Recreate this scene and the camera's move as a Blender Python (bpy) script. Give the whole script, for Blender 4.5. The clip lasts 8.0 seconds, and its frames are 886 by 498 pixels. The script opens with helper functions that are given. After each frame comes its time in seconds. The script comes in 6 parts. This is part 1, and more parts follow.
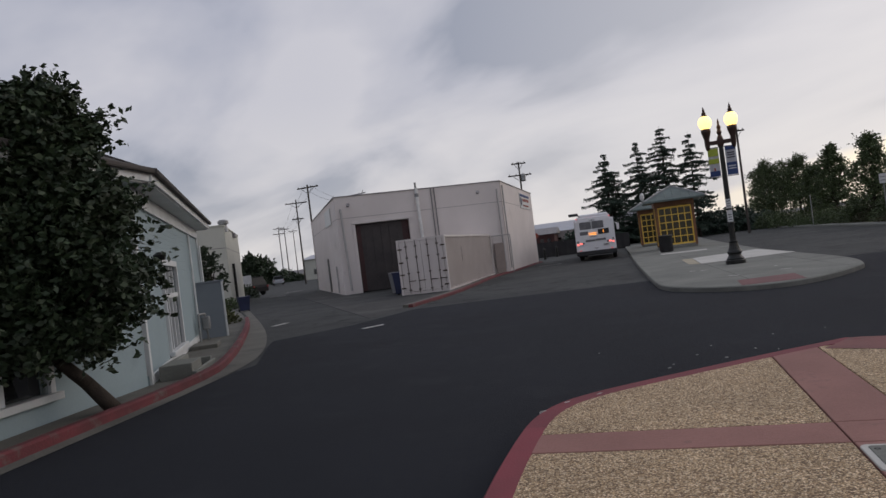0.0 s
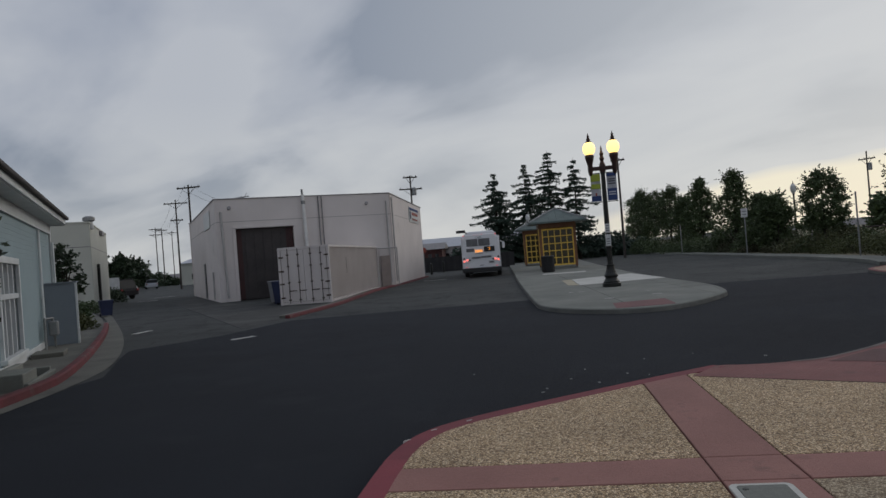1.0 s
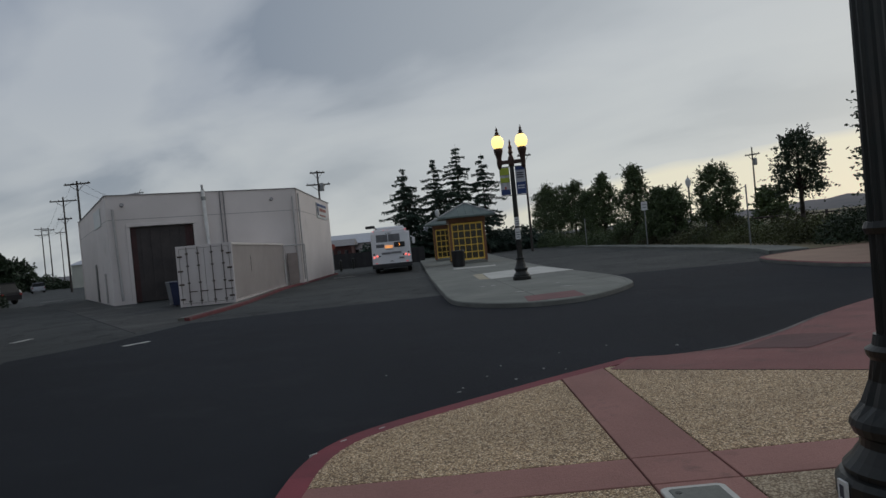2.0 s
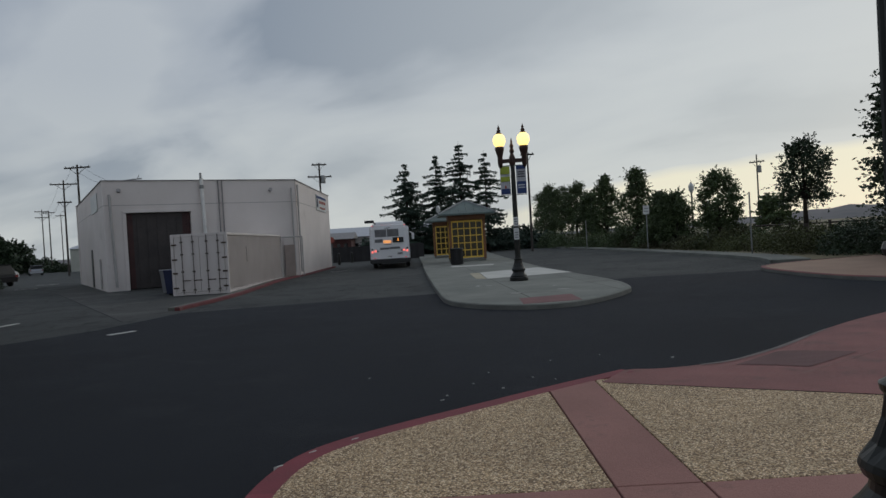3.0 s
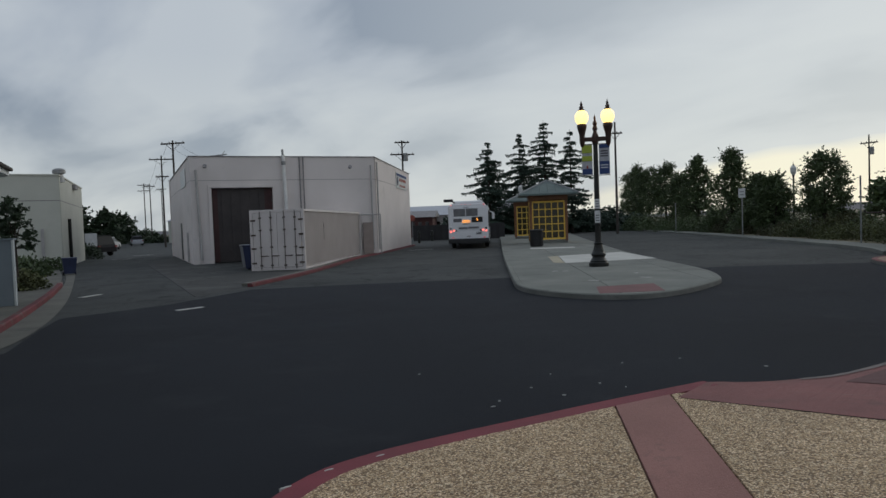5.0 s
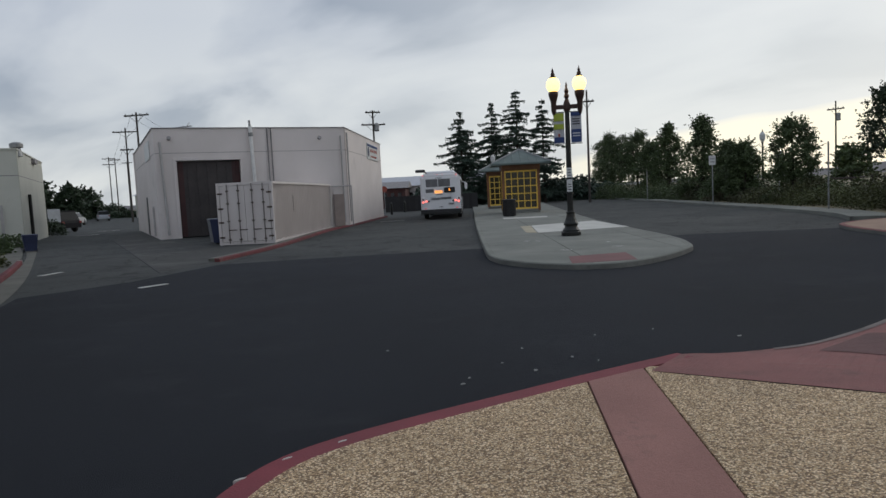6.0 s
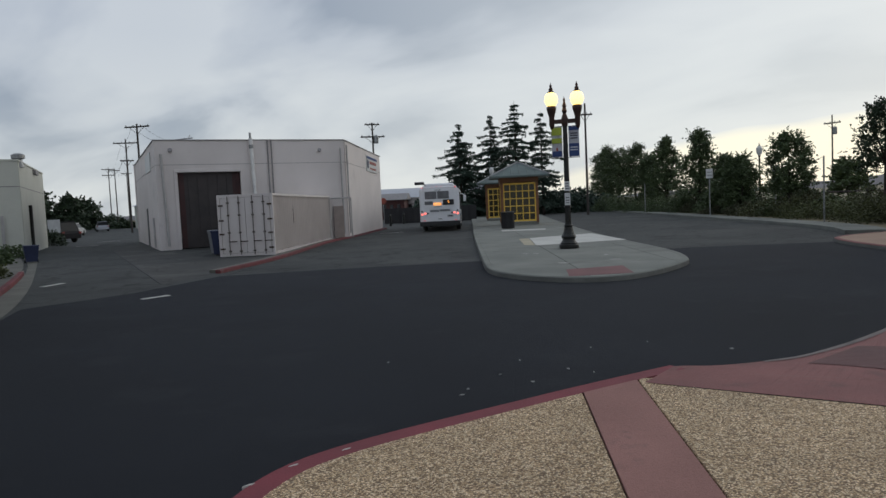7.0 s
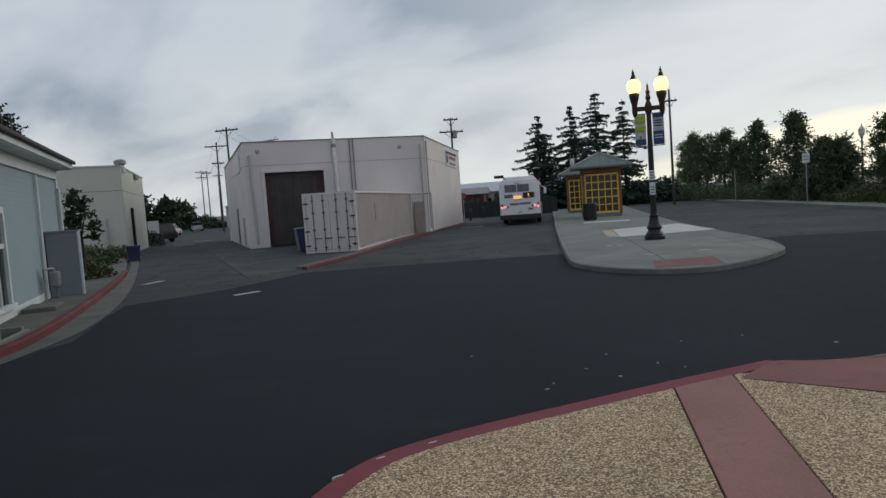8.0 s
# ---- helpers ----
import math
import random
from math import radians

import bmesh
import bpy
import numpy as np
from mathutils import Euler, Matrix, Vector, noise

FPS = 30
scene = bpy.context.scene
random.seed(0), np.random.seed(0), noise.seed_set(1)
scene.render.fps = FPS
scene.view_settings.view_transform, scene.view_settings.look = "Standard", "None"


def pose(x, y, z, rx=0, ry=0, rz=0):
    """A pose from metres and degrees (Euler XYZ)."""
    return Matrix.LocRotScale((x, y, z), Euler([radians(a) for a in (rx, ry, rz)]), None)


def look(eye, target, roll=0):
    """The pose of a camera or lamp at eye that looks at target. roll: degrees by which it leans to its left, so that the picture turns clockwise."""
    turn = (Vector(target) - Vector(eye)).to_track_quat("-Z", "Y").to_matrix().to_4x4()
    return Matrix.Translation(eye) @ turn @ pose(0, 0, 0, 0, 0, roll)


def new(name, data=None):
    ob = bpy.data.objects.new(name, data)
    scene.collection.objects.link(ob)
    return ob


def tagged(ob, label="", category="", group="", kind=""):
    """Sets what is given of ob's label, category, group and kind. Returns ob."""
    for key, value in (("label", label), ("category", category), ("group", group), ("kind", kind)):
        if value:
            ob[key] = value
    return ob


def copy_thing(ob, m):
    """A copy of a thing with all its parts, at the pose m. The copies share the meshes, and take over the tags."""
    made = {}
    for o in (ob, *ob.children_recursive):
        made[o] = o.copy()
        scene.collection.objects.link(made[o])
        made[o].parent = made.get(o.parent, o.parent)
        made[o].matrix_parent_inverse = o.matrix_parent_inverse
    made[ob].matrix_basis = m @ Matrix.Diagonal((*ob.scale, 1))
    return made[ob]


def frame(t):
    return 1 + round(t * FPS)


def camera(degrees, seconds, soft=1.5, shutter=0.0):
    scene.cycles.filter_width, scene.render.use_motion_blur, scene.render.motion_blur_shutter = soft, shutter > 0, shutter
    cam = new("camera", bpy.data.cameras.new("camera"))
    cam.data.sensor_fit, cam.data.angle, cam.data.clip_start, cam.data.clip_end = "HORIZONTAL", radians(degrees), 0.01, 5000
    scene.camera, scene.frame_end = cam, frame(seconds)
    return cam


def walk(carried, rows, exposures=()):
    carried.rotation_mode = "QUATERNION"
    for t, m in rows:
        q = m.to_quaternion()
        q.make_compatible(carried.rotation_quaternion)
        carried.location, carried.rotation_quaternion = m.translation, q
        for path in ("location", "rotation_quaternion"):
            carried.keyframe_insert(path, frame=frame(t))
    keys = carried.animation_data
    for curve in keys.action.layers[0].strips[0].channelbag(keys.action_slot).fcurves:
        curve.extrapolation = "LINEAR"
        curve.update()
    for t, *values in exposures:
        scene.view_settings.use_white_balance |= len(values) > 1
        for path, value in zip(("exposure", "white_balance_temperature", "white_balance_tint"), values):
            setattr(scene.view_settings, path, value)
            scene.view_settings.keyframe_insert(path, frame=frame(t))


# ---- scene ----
cam = camera(65.6, 8.0)
PATH = [
    (0, (0.889, -0.350, 1.605), (0.632, 1.634, 1.622), -7.2),
    (0.5, (1.024, -0.070, 1.565), (0.942, 1.928, 1.606), -4.7),
    (1, (1.023, 0.160, 1.590), (1.089, 2.159, 1.611), -4.5),
    (1.5, (0.999, 0.392, 1.563), (1.297, 2.370, 1.554), -6.9),
    (3, (1.238, 0.902, 1.607), (1.559, 2.876, 1.583), -3.4),
    (3.5, (1.256, 1.058, 1.607), (1.643, 3.020, 1.561), -3.7),
    (4, (1.373, 1.297, 1.630), (1.564, 3.287, 1.579), -3.6),
    (4.5, (1.524, 1.463, 1.651), (1.576, 3.462, 1.608), -1.9),
    (6, (1.703, 1.913, 1.661), (1.852, 3.901, 1.499), -2.9),
    (6.5, (1.727, 1.881, 1.670), (1.825, 3.872, 1.507), -1.9),
    (7, (1.677, 1.727, 1.704), (1.832, 3.717, 1.575), -2.7),
    (7.5, (1.633, 1.741, 1.699), (1.704, 3.736, 1.578), -3.5),
    (8, (1.663, 1.763, 1.695), (1.584, 3.757, 1.563), -4.1),
]
walk(cam, [(t, look(e, g, r)) for t, e, g, r in PATH], [(0, 0.04, 6540, 19), (0.5, -0.34, 6340, 14), (1.0, -0.24, 6290, 13), (1.5, -0.40, 6190, 11), (3.0, -0.28, 6190, 9), (3.5, -0.34, 6140, 8), (4.0, -0.10, 6170, 9), (4.5, -0.20, 6140, 8), (6.0, 0.15, 6270, 11), (6.5, 0.15, 6270, 11), (7.0, 0.1, 6220, 10), (8, 0.1, 6220, 10)])

# ---- light ----
world = bpy.data.worlds.new("world")
scene.world = world
world.use_nodes = True
wn, wl = world.node_tree.nodes, world.node_tree.links
wn.clear()


def wnode(kind, **values):
    n = wn.new(kind)
    for k, v in values.items():
        n.inputs[k].default_value = v
    return n


def wmath(op, a, b=None, c=None, clamp=False):
    n = wn.new("ShaderNodeMath")
    n.operation, n.use_clamp = op, clamp
    for i, v in enumerate((a, b, c)):
        if v is None:
            continue
        if isinstance(v, (int, float)):
            n.inputs[i].default_value = v
        else:
            wl.new(v, n.inputs[i])
    return n.outputs[0]


SUN_AZ, SUN_EL = radians(60), radians(8)
coord = wn.new("ShaderNodeTexCoord")
sep = wn.new("ShaderNodeSeparateXYZ")
wl.new(coord.outputs["Generated"], sep.inputs[0])
dx, dy, dz = sep.outputs
up = wmath("MAXIMUM", dz, 0.0)
den = wmath("ADD", up, 0.30)
comb = wn.new("ShaderNodeCombineXYZ")
wl.new(wmath("DIVIDE", dx, den), comb.inputs[0])
wl.new(wmath("DIVIDE", dy, den), comb.inputs[1])
mapping = wn.new("ShaderNodeMapping")
turned = wn.new("ShaderNodeMapping")
turned.inputs["Rotation"].default_value = (0, 0, radians(40))
mapping.inputs["Location"].default_value = (2.1, 0.9, 0)
mapping.inputs["Scale"].default_value = (0.75, 1.15, 1)
wl.new(comb.outputs[0], turned.inputs[0])
wl.new(turned.outputs[0], mapping.inputs[0])
cloud = wnode("ShaderNodeTexNoise", Scale=1.55, Detail=5.0, Roughness=0.47, Distortion=0.35)
wl.new(mapping.outputs[0], cloud.inputs["Vector"])
ramp = wn.new("ShaderNodeValToRGB")
wl.new(cloud.outputs["Fac"], ramp.inputs[0])
e = ramp.color_ramp.elements
e[0].position, e[0].color = 0.40, (0.215, 0.265, 0.345, 1)
e[1].position, e[1].color = 0.63, (0.56, 0.59, 0.62, 1)
m1 = ramp.color_ramp.elements.new(0.5)
m1.color = (0.42, 0.46, 0.52, 1)
# brighter towards the zenith, as under any overcast sky
zen = wmath("MULTIPLY_ADD", up, 0.1, 0.98)
lift = wn.new("ShaderNodeVectorMath")
lift.operation = "SCALE"
wl.new(ramp.outputs[0], lift.inputs[0])
wl.new(zen, lift.inputs["Scale"])
# the cloud is thinner and warmer on the side of the sunset
toward = wmath("MULTIPLY_ADD", wmath("ADD", wmath("MULTIPLY", dx, math.sin(SUN_AZ)), wmath("MULTIPLY", dy, math.cos(SUN_AZ))), 1.3, -0.3, clamp=True)
thin = wn.new("ShaderNodeMix")
thin.data_type = "RGBA"
wl.new(wmath("MULTIPLY", toward, 0.72), thin.inputs["Factor"])
# paler air low over the horizon, where the cloud base breaks up
haze = wn.new("ShaderNodeMix")
haze.data_type = "RGBA"
wl.new(wmath("MULTIPLY", wmath("MULTIPLY_ADD", up, -4.2, 1.0, clamp=True), wmath("MULTIPLY_ADD", cloud.outputs["Fac"], 2.0, -0.15, clamp=True)), haze.inputs["Factor"])
wl.new(lift.outputs[0], haze.inputs["A"])
haze.inputs["B"].default_value = (0.72, 0.735, 0.70, 1)
wl.new(haze.outputs["Result"], thin.inputs["A"])
thin.inputs["B"].default_value = (0.83, 0.835, 0.79, 1)
# evening glow low over the horizon where the sun went down
facing = wmath("ADD", wmath("MULTIPLY", dx, math.sin(SUN_AZ)), wmath("MULTIPLY", dy, math.cos(SUN_AZ)))
side = wmath("MULTIPLY_ADD", facing, 4.0, -2.3, clamp=True)
edge = wmath("ADD", wmath("MULTIPLY_ADD", facing, 0.19, -0.108), wmath("MULTIPLY", cloud.outputs["Fac"], 0.05))
low = wmath("POWER", wmath("DIVIDE", wmath("SUBTRACT", edge, up), 0.016, clamp=True), 0.8)
glow_f = wmath("MULTIPLY", side, low)
mixg = wn.new("ShaderNodeMix")
mixg.data_type = "RGBA"
wl.new(glow_f, mixg.inputs["Factor"])
wl.new(thin.outputs["Result"], mixg.inputs["A"])
mixg.inputs["B"].default_value = (1.04, 0.97, 0.75, 1)
sky = wn.new("ShaderNodeTexSky")
sky.sky_type, sky.sun_disc = "NISHITA", False
sky.sun_elevation, sky.sun_rotation = SUN_EL, SUN_AZ
mixs = wn.new("ShaderNodeMix")
mixs.data_type = "RGBA"
mixs.inputs["Factor"].default_value = 0.93
skys = wn.new("ShaderNodeVectorMath")
skys.operation = "SCALE"
skys.inputs["Scale"].default_value = 0.1
wl.new(sky.outputs[0], skys.inputs[0])
wl.new(skys.outputs[0], mixs.inputs["A"])
wl.new(mixg.outputs["Result"], mixs.inputs["B"])
bg = wnode("ShaderNodeBackground", Strength=1.0)
wl.new(mixs.outputs["Result"], bg.inputs["Color"])
wout = wn.new("ShaderNodeOutputWorld")
wl.new(bg.outputs[0], wout.inputs[0])

sun = new("sun", bpy.data.lights.new("sun", "SUN"))
sun.data.energy, sun.data.angle, sun.data.color = 0.4, radians(30), (1.0, 0.93, 0.82)
sun.matrix_world = look((math.sin(SUN_AZ) * 90, math.cos(SUN_AZ) * 90, 90 * math.tan(radians(24))), (0, 0, 0))


# ---- materials ----
def mat(name, base, base2=None, rough=0.7, metal=0.0, scale=3.0, fine=60.0, bump=0.0, spread=0.12, emit=None, power=0.0, bscale=None, stain=None, rand=0.0, crack=0.0, spec=0.5):
    """Two scales of noise between base and base2, fine relief, optional stains."""
    m = bpy.data.materials.new(name)
    m.use_nodes = True
    n, l = m.node_tree.nodes, m.node_tree.links
    b = n["Principled BSDF"]
    b.inputs["Roughness"].default_value, b.inputs["Metallic"].default_value = rough, metal
    b.inputs["Specular IOR Level"].default_value = spec
    base2 = base2 or tuple(c * (1 - spread * 2) for c in base)
    pos = n.new("ShaderNodeNewGeometry")
    big = n.new("ShaderNodeTexNoise")
    big.inputs["Scale"].default_value, big.inputs["Detail"].default_value = scale, 5
    small = n.new("ShaderNodeTexNoise")
    small.inputs["Scale"].default_value, small.inputs["Detail"].default_value = fine, 4
    for t in (big, small):
        l.new(pos.outputs["Position"], t.inputs["Vector"])
    mixf = n.new("ShaderNodeMath")
    mixf.operation = "MULTIPLY_ADD"
    l.new(big.outputs["Fac"], mixf.inputs[0])
    mixf.inputs[1].default_value = 0.65
    half = n.new("ShaderNodeMath")
    half.operation = "MULTIPLY"
    l.new(small.outputs["Fac"], half.inputs[0])
    half.inputs[1].default_value = 0.35
    l.new(half.outputs[0], mixf.inputs[2])
    cr = n.new("ShaderNodeValToRGB")
    cr.color_ramp.elements[0].position, cr.color_ramp.elements[1].position = 0.36, 0.64
    cr.color_ramp.elements[0].color, cr.color_ramp.elements[1].color = (*base2, 1), (*base, 1)
    l.new(mixf.outputs[0], cr.inputs[0])
    out = cr.outputs[0]
    if stain:
        colour, sc, lo, hi = stain
        st = n.new("ShaderNodeTexNoise")
        st.inputs["Scale"].default_value, st.inputs["Detail"].default_value, st.inputs["Roughness"].default_value = sc, 8, 0.65
        l.new(pos.outputs["Position"], st.inputs["Vector"])
        sr = n.new("ShaderNodeMapRange")
        sr.inputs["From Min"].default_value, sr.inputs["From Max"].default_value = lo, hi
        l.new(st.outputs["Fac"], sr.inputs["Value"])
        mx = n.new("ShaderNodeMix")
        mx.data_type = "RGBA"
        l.new(sr.outputs[0], mx.inputs["Factor"])
        l.new(out, mx.inputs["A"])
        mx.inputs["B"].default_value = (*colour, 1)
        out = mx.outputs["Result"]
    if crack:
        warp = n.new("ShaderNodeTexNoise")
        warp.inputs["Scale"].default_value = 1.1
        l.new(pos.outputs["Position"], warp.inputs["Vector"])
        add = n.new("ShaderNodeVectorMath")
        add.operation = "ADD"
        l.new(pos.outputs["Position"], add.inputs[0])
        l.new(warp.outputs["Color"], add.inputs[1])
        vo = n.new("ShaderNodeTexVoronoi")
        vo.feature = "DISTANCE_TO_EDGE"
        vo.inputs["Scale"].default_value = crack
        l.new(add.outputs[0], vo.inputs["Vector"])
        ck = n.new("ShaderNodeMapRange")
        ck.inputs["From Min"].default_value, ck.inputs["From Max"].default_value = 0.006, 0.022
        ck.inputs["To Min"].default_value, ck.inputs["To Max"].default_value = 0.45, 1.0
        l.new(vo.outputs["Distance"], ck.inputs["Value"])
        hv = n.new("ShaderNodeHueSaturation")
        l.new(ck.outputs[0], hv.inputs["Value"])
        l.new(out, hv.inputs["Color"])
        out = hv.outputs[0]
    if rand:
        info = n.new("ShaderNodeNewGeometry" if rand > 1 else "ShaderNodeObjectInfo")
        hs = n.new("ShaderNodeHueSaturation")
        mr = n.new("ShaderNodeMapRange")
        r = rand - 1 if rand > 1 else rand
        mr.inputs["To Min"].default_value, mr.inputs["To Max"].default_value = 1 - r, 1 + r
        l.new(info.outputs["Random Per Island" if rand > 1 else "Random"], mr.inputs["Value"])
        l.new(mr.outputs[0], hs.inputs["Value"])
        l.new(out, hs.inputs["Color"])
        out = hs.outputs[0]
    l.new(out, b.inputs["Base Color"])
    if bump:
        bp = n.new("ShaderNodeBump")
        bp.inputs["Strength"].default_value, bp.inputs["Distance"].default_value = min(1, bump * 4), 0.02 * bump
        bt = n.new("ShaderNodeTexNoise")
        bt.inputs["Scale"].default_value, bt.inputs["Detail"].default_value = bscale or fine, 6
        l.new(pos.outputs["Position"], bt.inputs["Vector"])
        l.new(bt.outputs["Fac"], bp.inputs["Height"])
        l.new(bp.outputs[0], b.inputs["Normal"])
    if emit:
        b.inputs["Emission Color"].default_value = (*emit, 1)
        b.inputs["Emission Strength"].default_value = power
    return m


def pebble_mat(name, colours, scale, rough=0.85):
    """Exposed aggregate: rounded stones a centimetre across, darkened to brown between them."""
    m = bpy.data.materials.new(name)
    m.use_nodes = True
    n, l = m.node_tree.nodes, m.node_tree.links
    b = n["Principled BSDF"]
    b.inputs["Roughness"].default_value = rough
    pos = n.new("ShaderNodeNewGeometry")
    v = n.new("ShaderNodeTexVoronoi")
    v.inputs["Scale"].default_value = scale
    l.new(pos.outputs["Position"], v.inputs["Vector"])
    sepc = n.new("ShaderNodeSeparateColor")
    l.new(v.outputs["Color"], sepc.inputs[0])
    cr = n.new("ShaderNodeValToRGB")
    els = cr.color_ramp.elements
    els[0].color, els[1].color = (*colours[0], 1), (*colours[-1], 1)
    for i, c in enumerate(colours[1:-1]):
        x = els.new((i + 1) / (len(colours) - 1))
        x.color = (*c, 1)
    cr.color_ramp.interpolation = "CONSTANT"
    l.new(sepc.outputs[0], cr.inputs[0])
    gap = n.new("ShaderNodeMapRange")
    gap.inputs["From Min"].default_value, gap.inputs["From Max"].default_value = 0.35, 0.75
    gap.inputs["To Min"].default_value, gap.inputs["To Max"].default_value = 0.0, 0.75
    l.new(v.outputs["Distance"], gap.inputs["Value"])
    mx = n.new("ShaderNodeMix")
    mx.data_type = "RGBA"
    l.new(gap.outputs[0], mx.inputs["Factor"])
    l.new(cr.outputs[0], mx.inputs["A"])
    mx.inputs["B"].default_value = (0.12, 0.082, 0.05, 1)
    big = n.new("ShaderNodeTexNoise")
    big.inputs["Scale"].default_value, big.inputs["Detail"].default_value = 1.6, 6
    l.new(pos.outputs["Position"], big.inputs["Vector"])
    mr = n.new("ShaderNodeMapRange")
    mr.inputs["From Min"].default_value, mr.inputs["From Max"].default_value = 0.3, 0.7
    mr.inputs["To Min"].default_value, mr.inputs["To Max"].default_value = 0.86, 1.10
    l.new(big.outputs["Fac"], mr.inputs["Value"])
    hs = n.new("ShaderNodeHueSaturation")
    l.new(mr.outputs[0], hs.inputs["Value"])
    l.new(mx.outputs["Result"], hs.inputs["Color"])
    l.new(hs.outputs[0], b.inputs["Base Color"])
    bp = n.new("ShaderNodeBump")
    bp.inputs["Strength"].default_value, bp.inputs["Distance"].default_value = 0.8, 0.006
    bp.invert = True
    l.new(v.outputs["Distance"], bp.inputs["Height"])
    l.new(bp.outputs[0], b.inputs["Normal"])
    return m


def glass_mat(name, colour=(0.02, 0.022, 0.025), rough=0.06):
    m = bpy.data.materials.new(name)
    m.use_nodes = True
    b = m.node_tree.nodes["Principled BSDF"]
    b.inputs["Base Color"].default_value = (*colour, 1)
    b.inputs["Roughness"].default_value = rough
    b.inputs["Coat Weight"].default_value = 0.6
    return m


M = {}
M["asphalt_new"] = mat("asphalt_new", (0.0208, 0.0236, 0.0305), (0.0150, 0.0170, 0.0222), 0.92, spec=0.22, scale=0.35, fine=70, bump=0.5, bscale=160, stain=((0.032, 0.034, 0.040), 0.8, 0.54, 0.80))
M["asphalt_old"] = mat("asphalt_old", (0.070, 0.073, 0.071), (0.042, 0.045, 0.045), 0.9, spec=0.3, scale=0.25, fine=40, bump=0.4, bscale=120, stain=((0.034, 0.034, 0.036), 0.6, 0.53, 0.66), crack=0.55)
M["asphalt_seam"] = mat("asphalt_seam", (0.030, 0.031, 0.034), (0.018, 0.019, 0.021), 0.85, scale=1.5, fine=30)
M["fence_dark"] = mat("fence_dark", (0.028, 0.026, 0.027), (0.018, 0.017, 0.018), 0.8, scale=1.5, rand=0.25)
M["ramp_red"] = mat("ramp_red", (0.25, 0.100, 0.093), (0.180, 0.073, 0.069), 0.85, scale=1.3, fine=50, bump=0.25, bscale=90, stain=((0.12, 0.065, 0.06), 1.6, 0.55, 0.75))
# mottled grey for the road-side kerb faces only, apart from the tops' colour
M["kerb_face_grey"] = mat("kerb_face_grey", (0.165, 0.165, 0.148), (0.095, 0.095, 0.086), 0.9, scale=1.8, fine=25, bump=0.2, stain=((0.14, 0.14, 0.125), 2.0, 0.62, 0.75))
M["gutter_pale"] = mat("gutter_pale", (0.20, 0.165, 0.155), (0.13, 0.11, 0.105), 0.9, scale=2.0, fine=30, bump=0.2, stain=((0.07, 0.06, 0.058), 1.5, 0.55, 0.75))
M["dirt"] = mat("dirt", (0.20, 0.16, 0.09), (0.12, 0.11, 0.06), 0.95, scale=0.08, fine=4, bump=0.3, bscale=8)
M["kerb_red"] = mat("kerb_red", (0.235, 0.036, 0.050), (0.165, 0.029, 0.038), 0.75, scale=2.5, fine=60, bump=0.2, stain=((0.30, 0.22, 0.21), 3.5, 0.69, 0.75), rand=0.12)
M["kerb_old_red"] = mat("kerb_old_red", (0.150, 0.030, 0.036), (0.095, 0.024, 0.027), 0.85, scale=2.0, fine=40, bump=0.3, stain=((0.11, 0.085, 0.075), 2.6, 0.58, 0.70), rand=0.15)
M["brick_red"] = mat("concrete_red", (0.35, 0.172, 0.145), (0.265, 0.128, 0.108), 0.85, scale=1.3, fine=50, bump=0.25, bscale=90, stain=((0.16, 0.09, 0.08), 2.2, 0.6, 0.75), rand=0.07)
M["tactile_dark"] = mat("tactile_dark", (0.135, 0.058, 0.058), (0.10, 0.045, 0.045), 0.85, scale=2, fine=40, bump=0.3, bscale=25)
M["ramp_joint"] = mat("ramp_joint", (0.30, 0.20, 0.17), (0.2, 0.13, 0.11), 0.9)
M["tactile"] = mat("tactile", (0.20, 0.085, 0.085), (0.15, 0.07, 0.07), 0.85, scale=2, fine=40, bump=0.3, bscale=25)
M["concrete"] = mat("concrete", (0.215, 0.22, 0.195), (0.145, 0.15, 0.135), 0.9, scale=0.7, fine=30, bump=0.2, bscale=80, stain=((0.15, 0.145, 0.13), 0.8, 0.58, 0.74), rand=0.07)
M["concrete_pale"] = mat("concrete_pale", (0.56, 0.55, 0.51), (0.45, 0.44, 0.41), 0.9, scale=1.2, fine=30, bump=0.15, rand=0.1)
M["concrete_tan"] = mat("concrete_tan", (0.44, 0.385, 0.28), (0.35, 0.31, 0.23), 0.9, scale=1.2, fine=30, bump=0.15)
M["gutter"] = mat("gutter", (0.150, 0.145, 0.124), (0.095, 0.093, 0.080), 0.9, scale=0.9, fine=30, bump=0.2, stain=((0.06, 0.06, 0.055), 1.2, 0.55, 0.75))
M["pebble"] = pebble_mat("pebble", [(0.20, 0.122, 0.068), (0.64, 0.455, 0.262), (0.47, 0.318, 0.178), (0.88, 0.69, 0.46), (0.31, 0.198, 0.11)], 88)
M["pebble_grey"] = pebble_mat("pebble_grey", [(0.25, 0.18, 0.115), (0.50, 0.40, 0.27), (0.38, 0.29, 0.19), (0.62, 0.51, 0.365), (0.29, 0.205, 0.127)], 88)
M["joint"] = mat("joint", (0.035, 0.025, 0.022), None, 0.95)
M["stucco"] = mat("stucco", (0.72, 0.66, 0.635), (0.645, 0.59, 0.565), 0.92, scale=0.5, fine=30, bump=0.25, bscale=60, stain=((0.42, 0.38, 0.355), 0.45, 0.60, 0.86))
M["stucco_warm"] = mat("stucco_warm", (0.58, 0.575, 0.51), (0.50, 0.50, 0.44), 0.92, scale=0.5, fine=30, bump=0.25, bscale=60, stain=((0.40, 0.39, 0.33), 0.5, 0.6, 0.85))
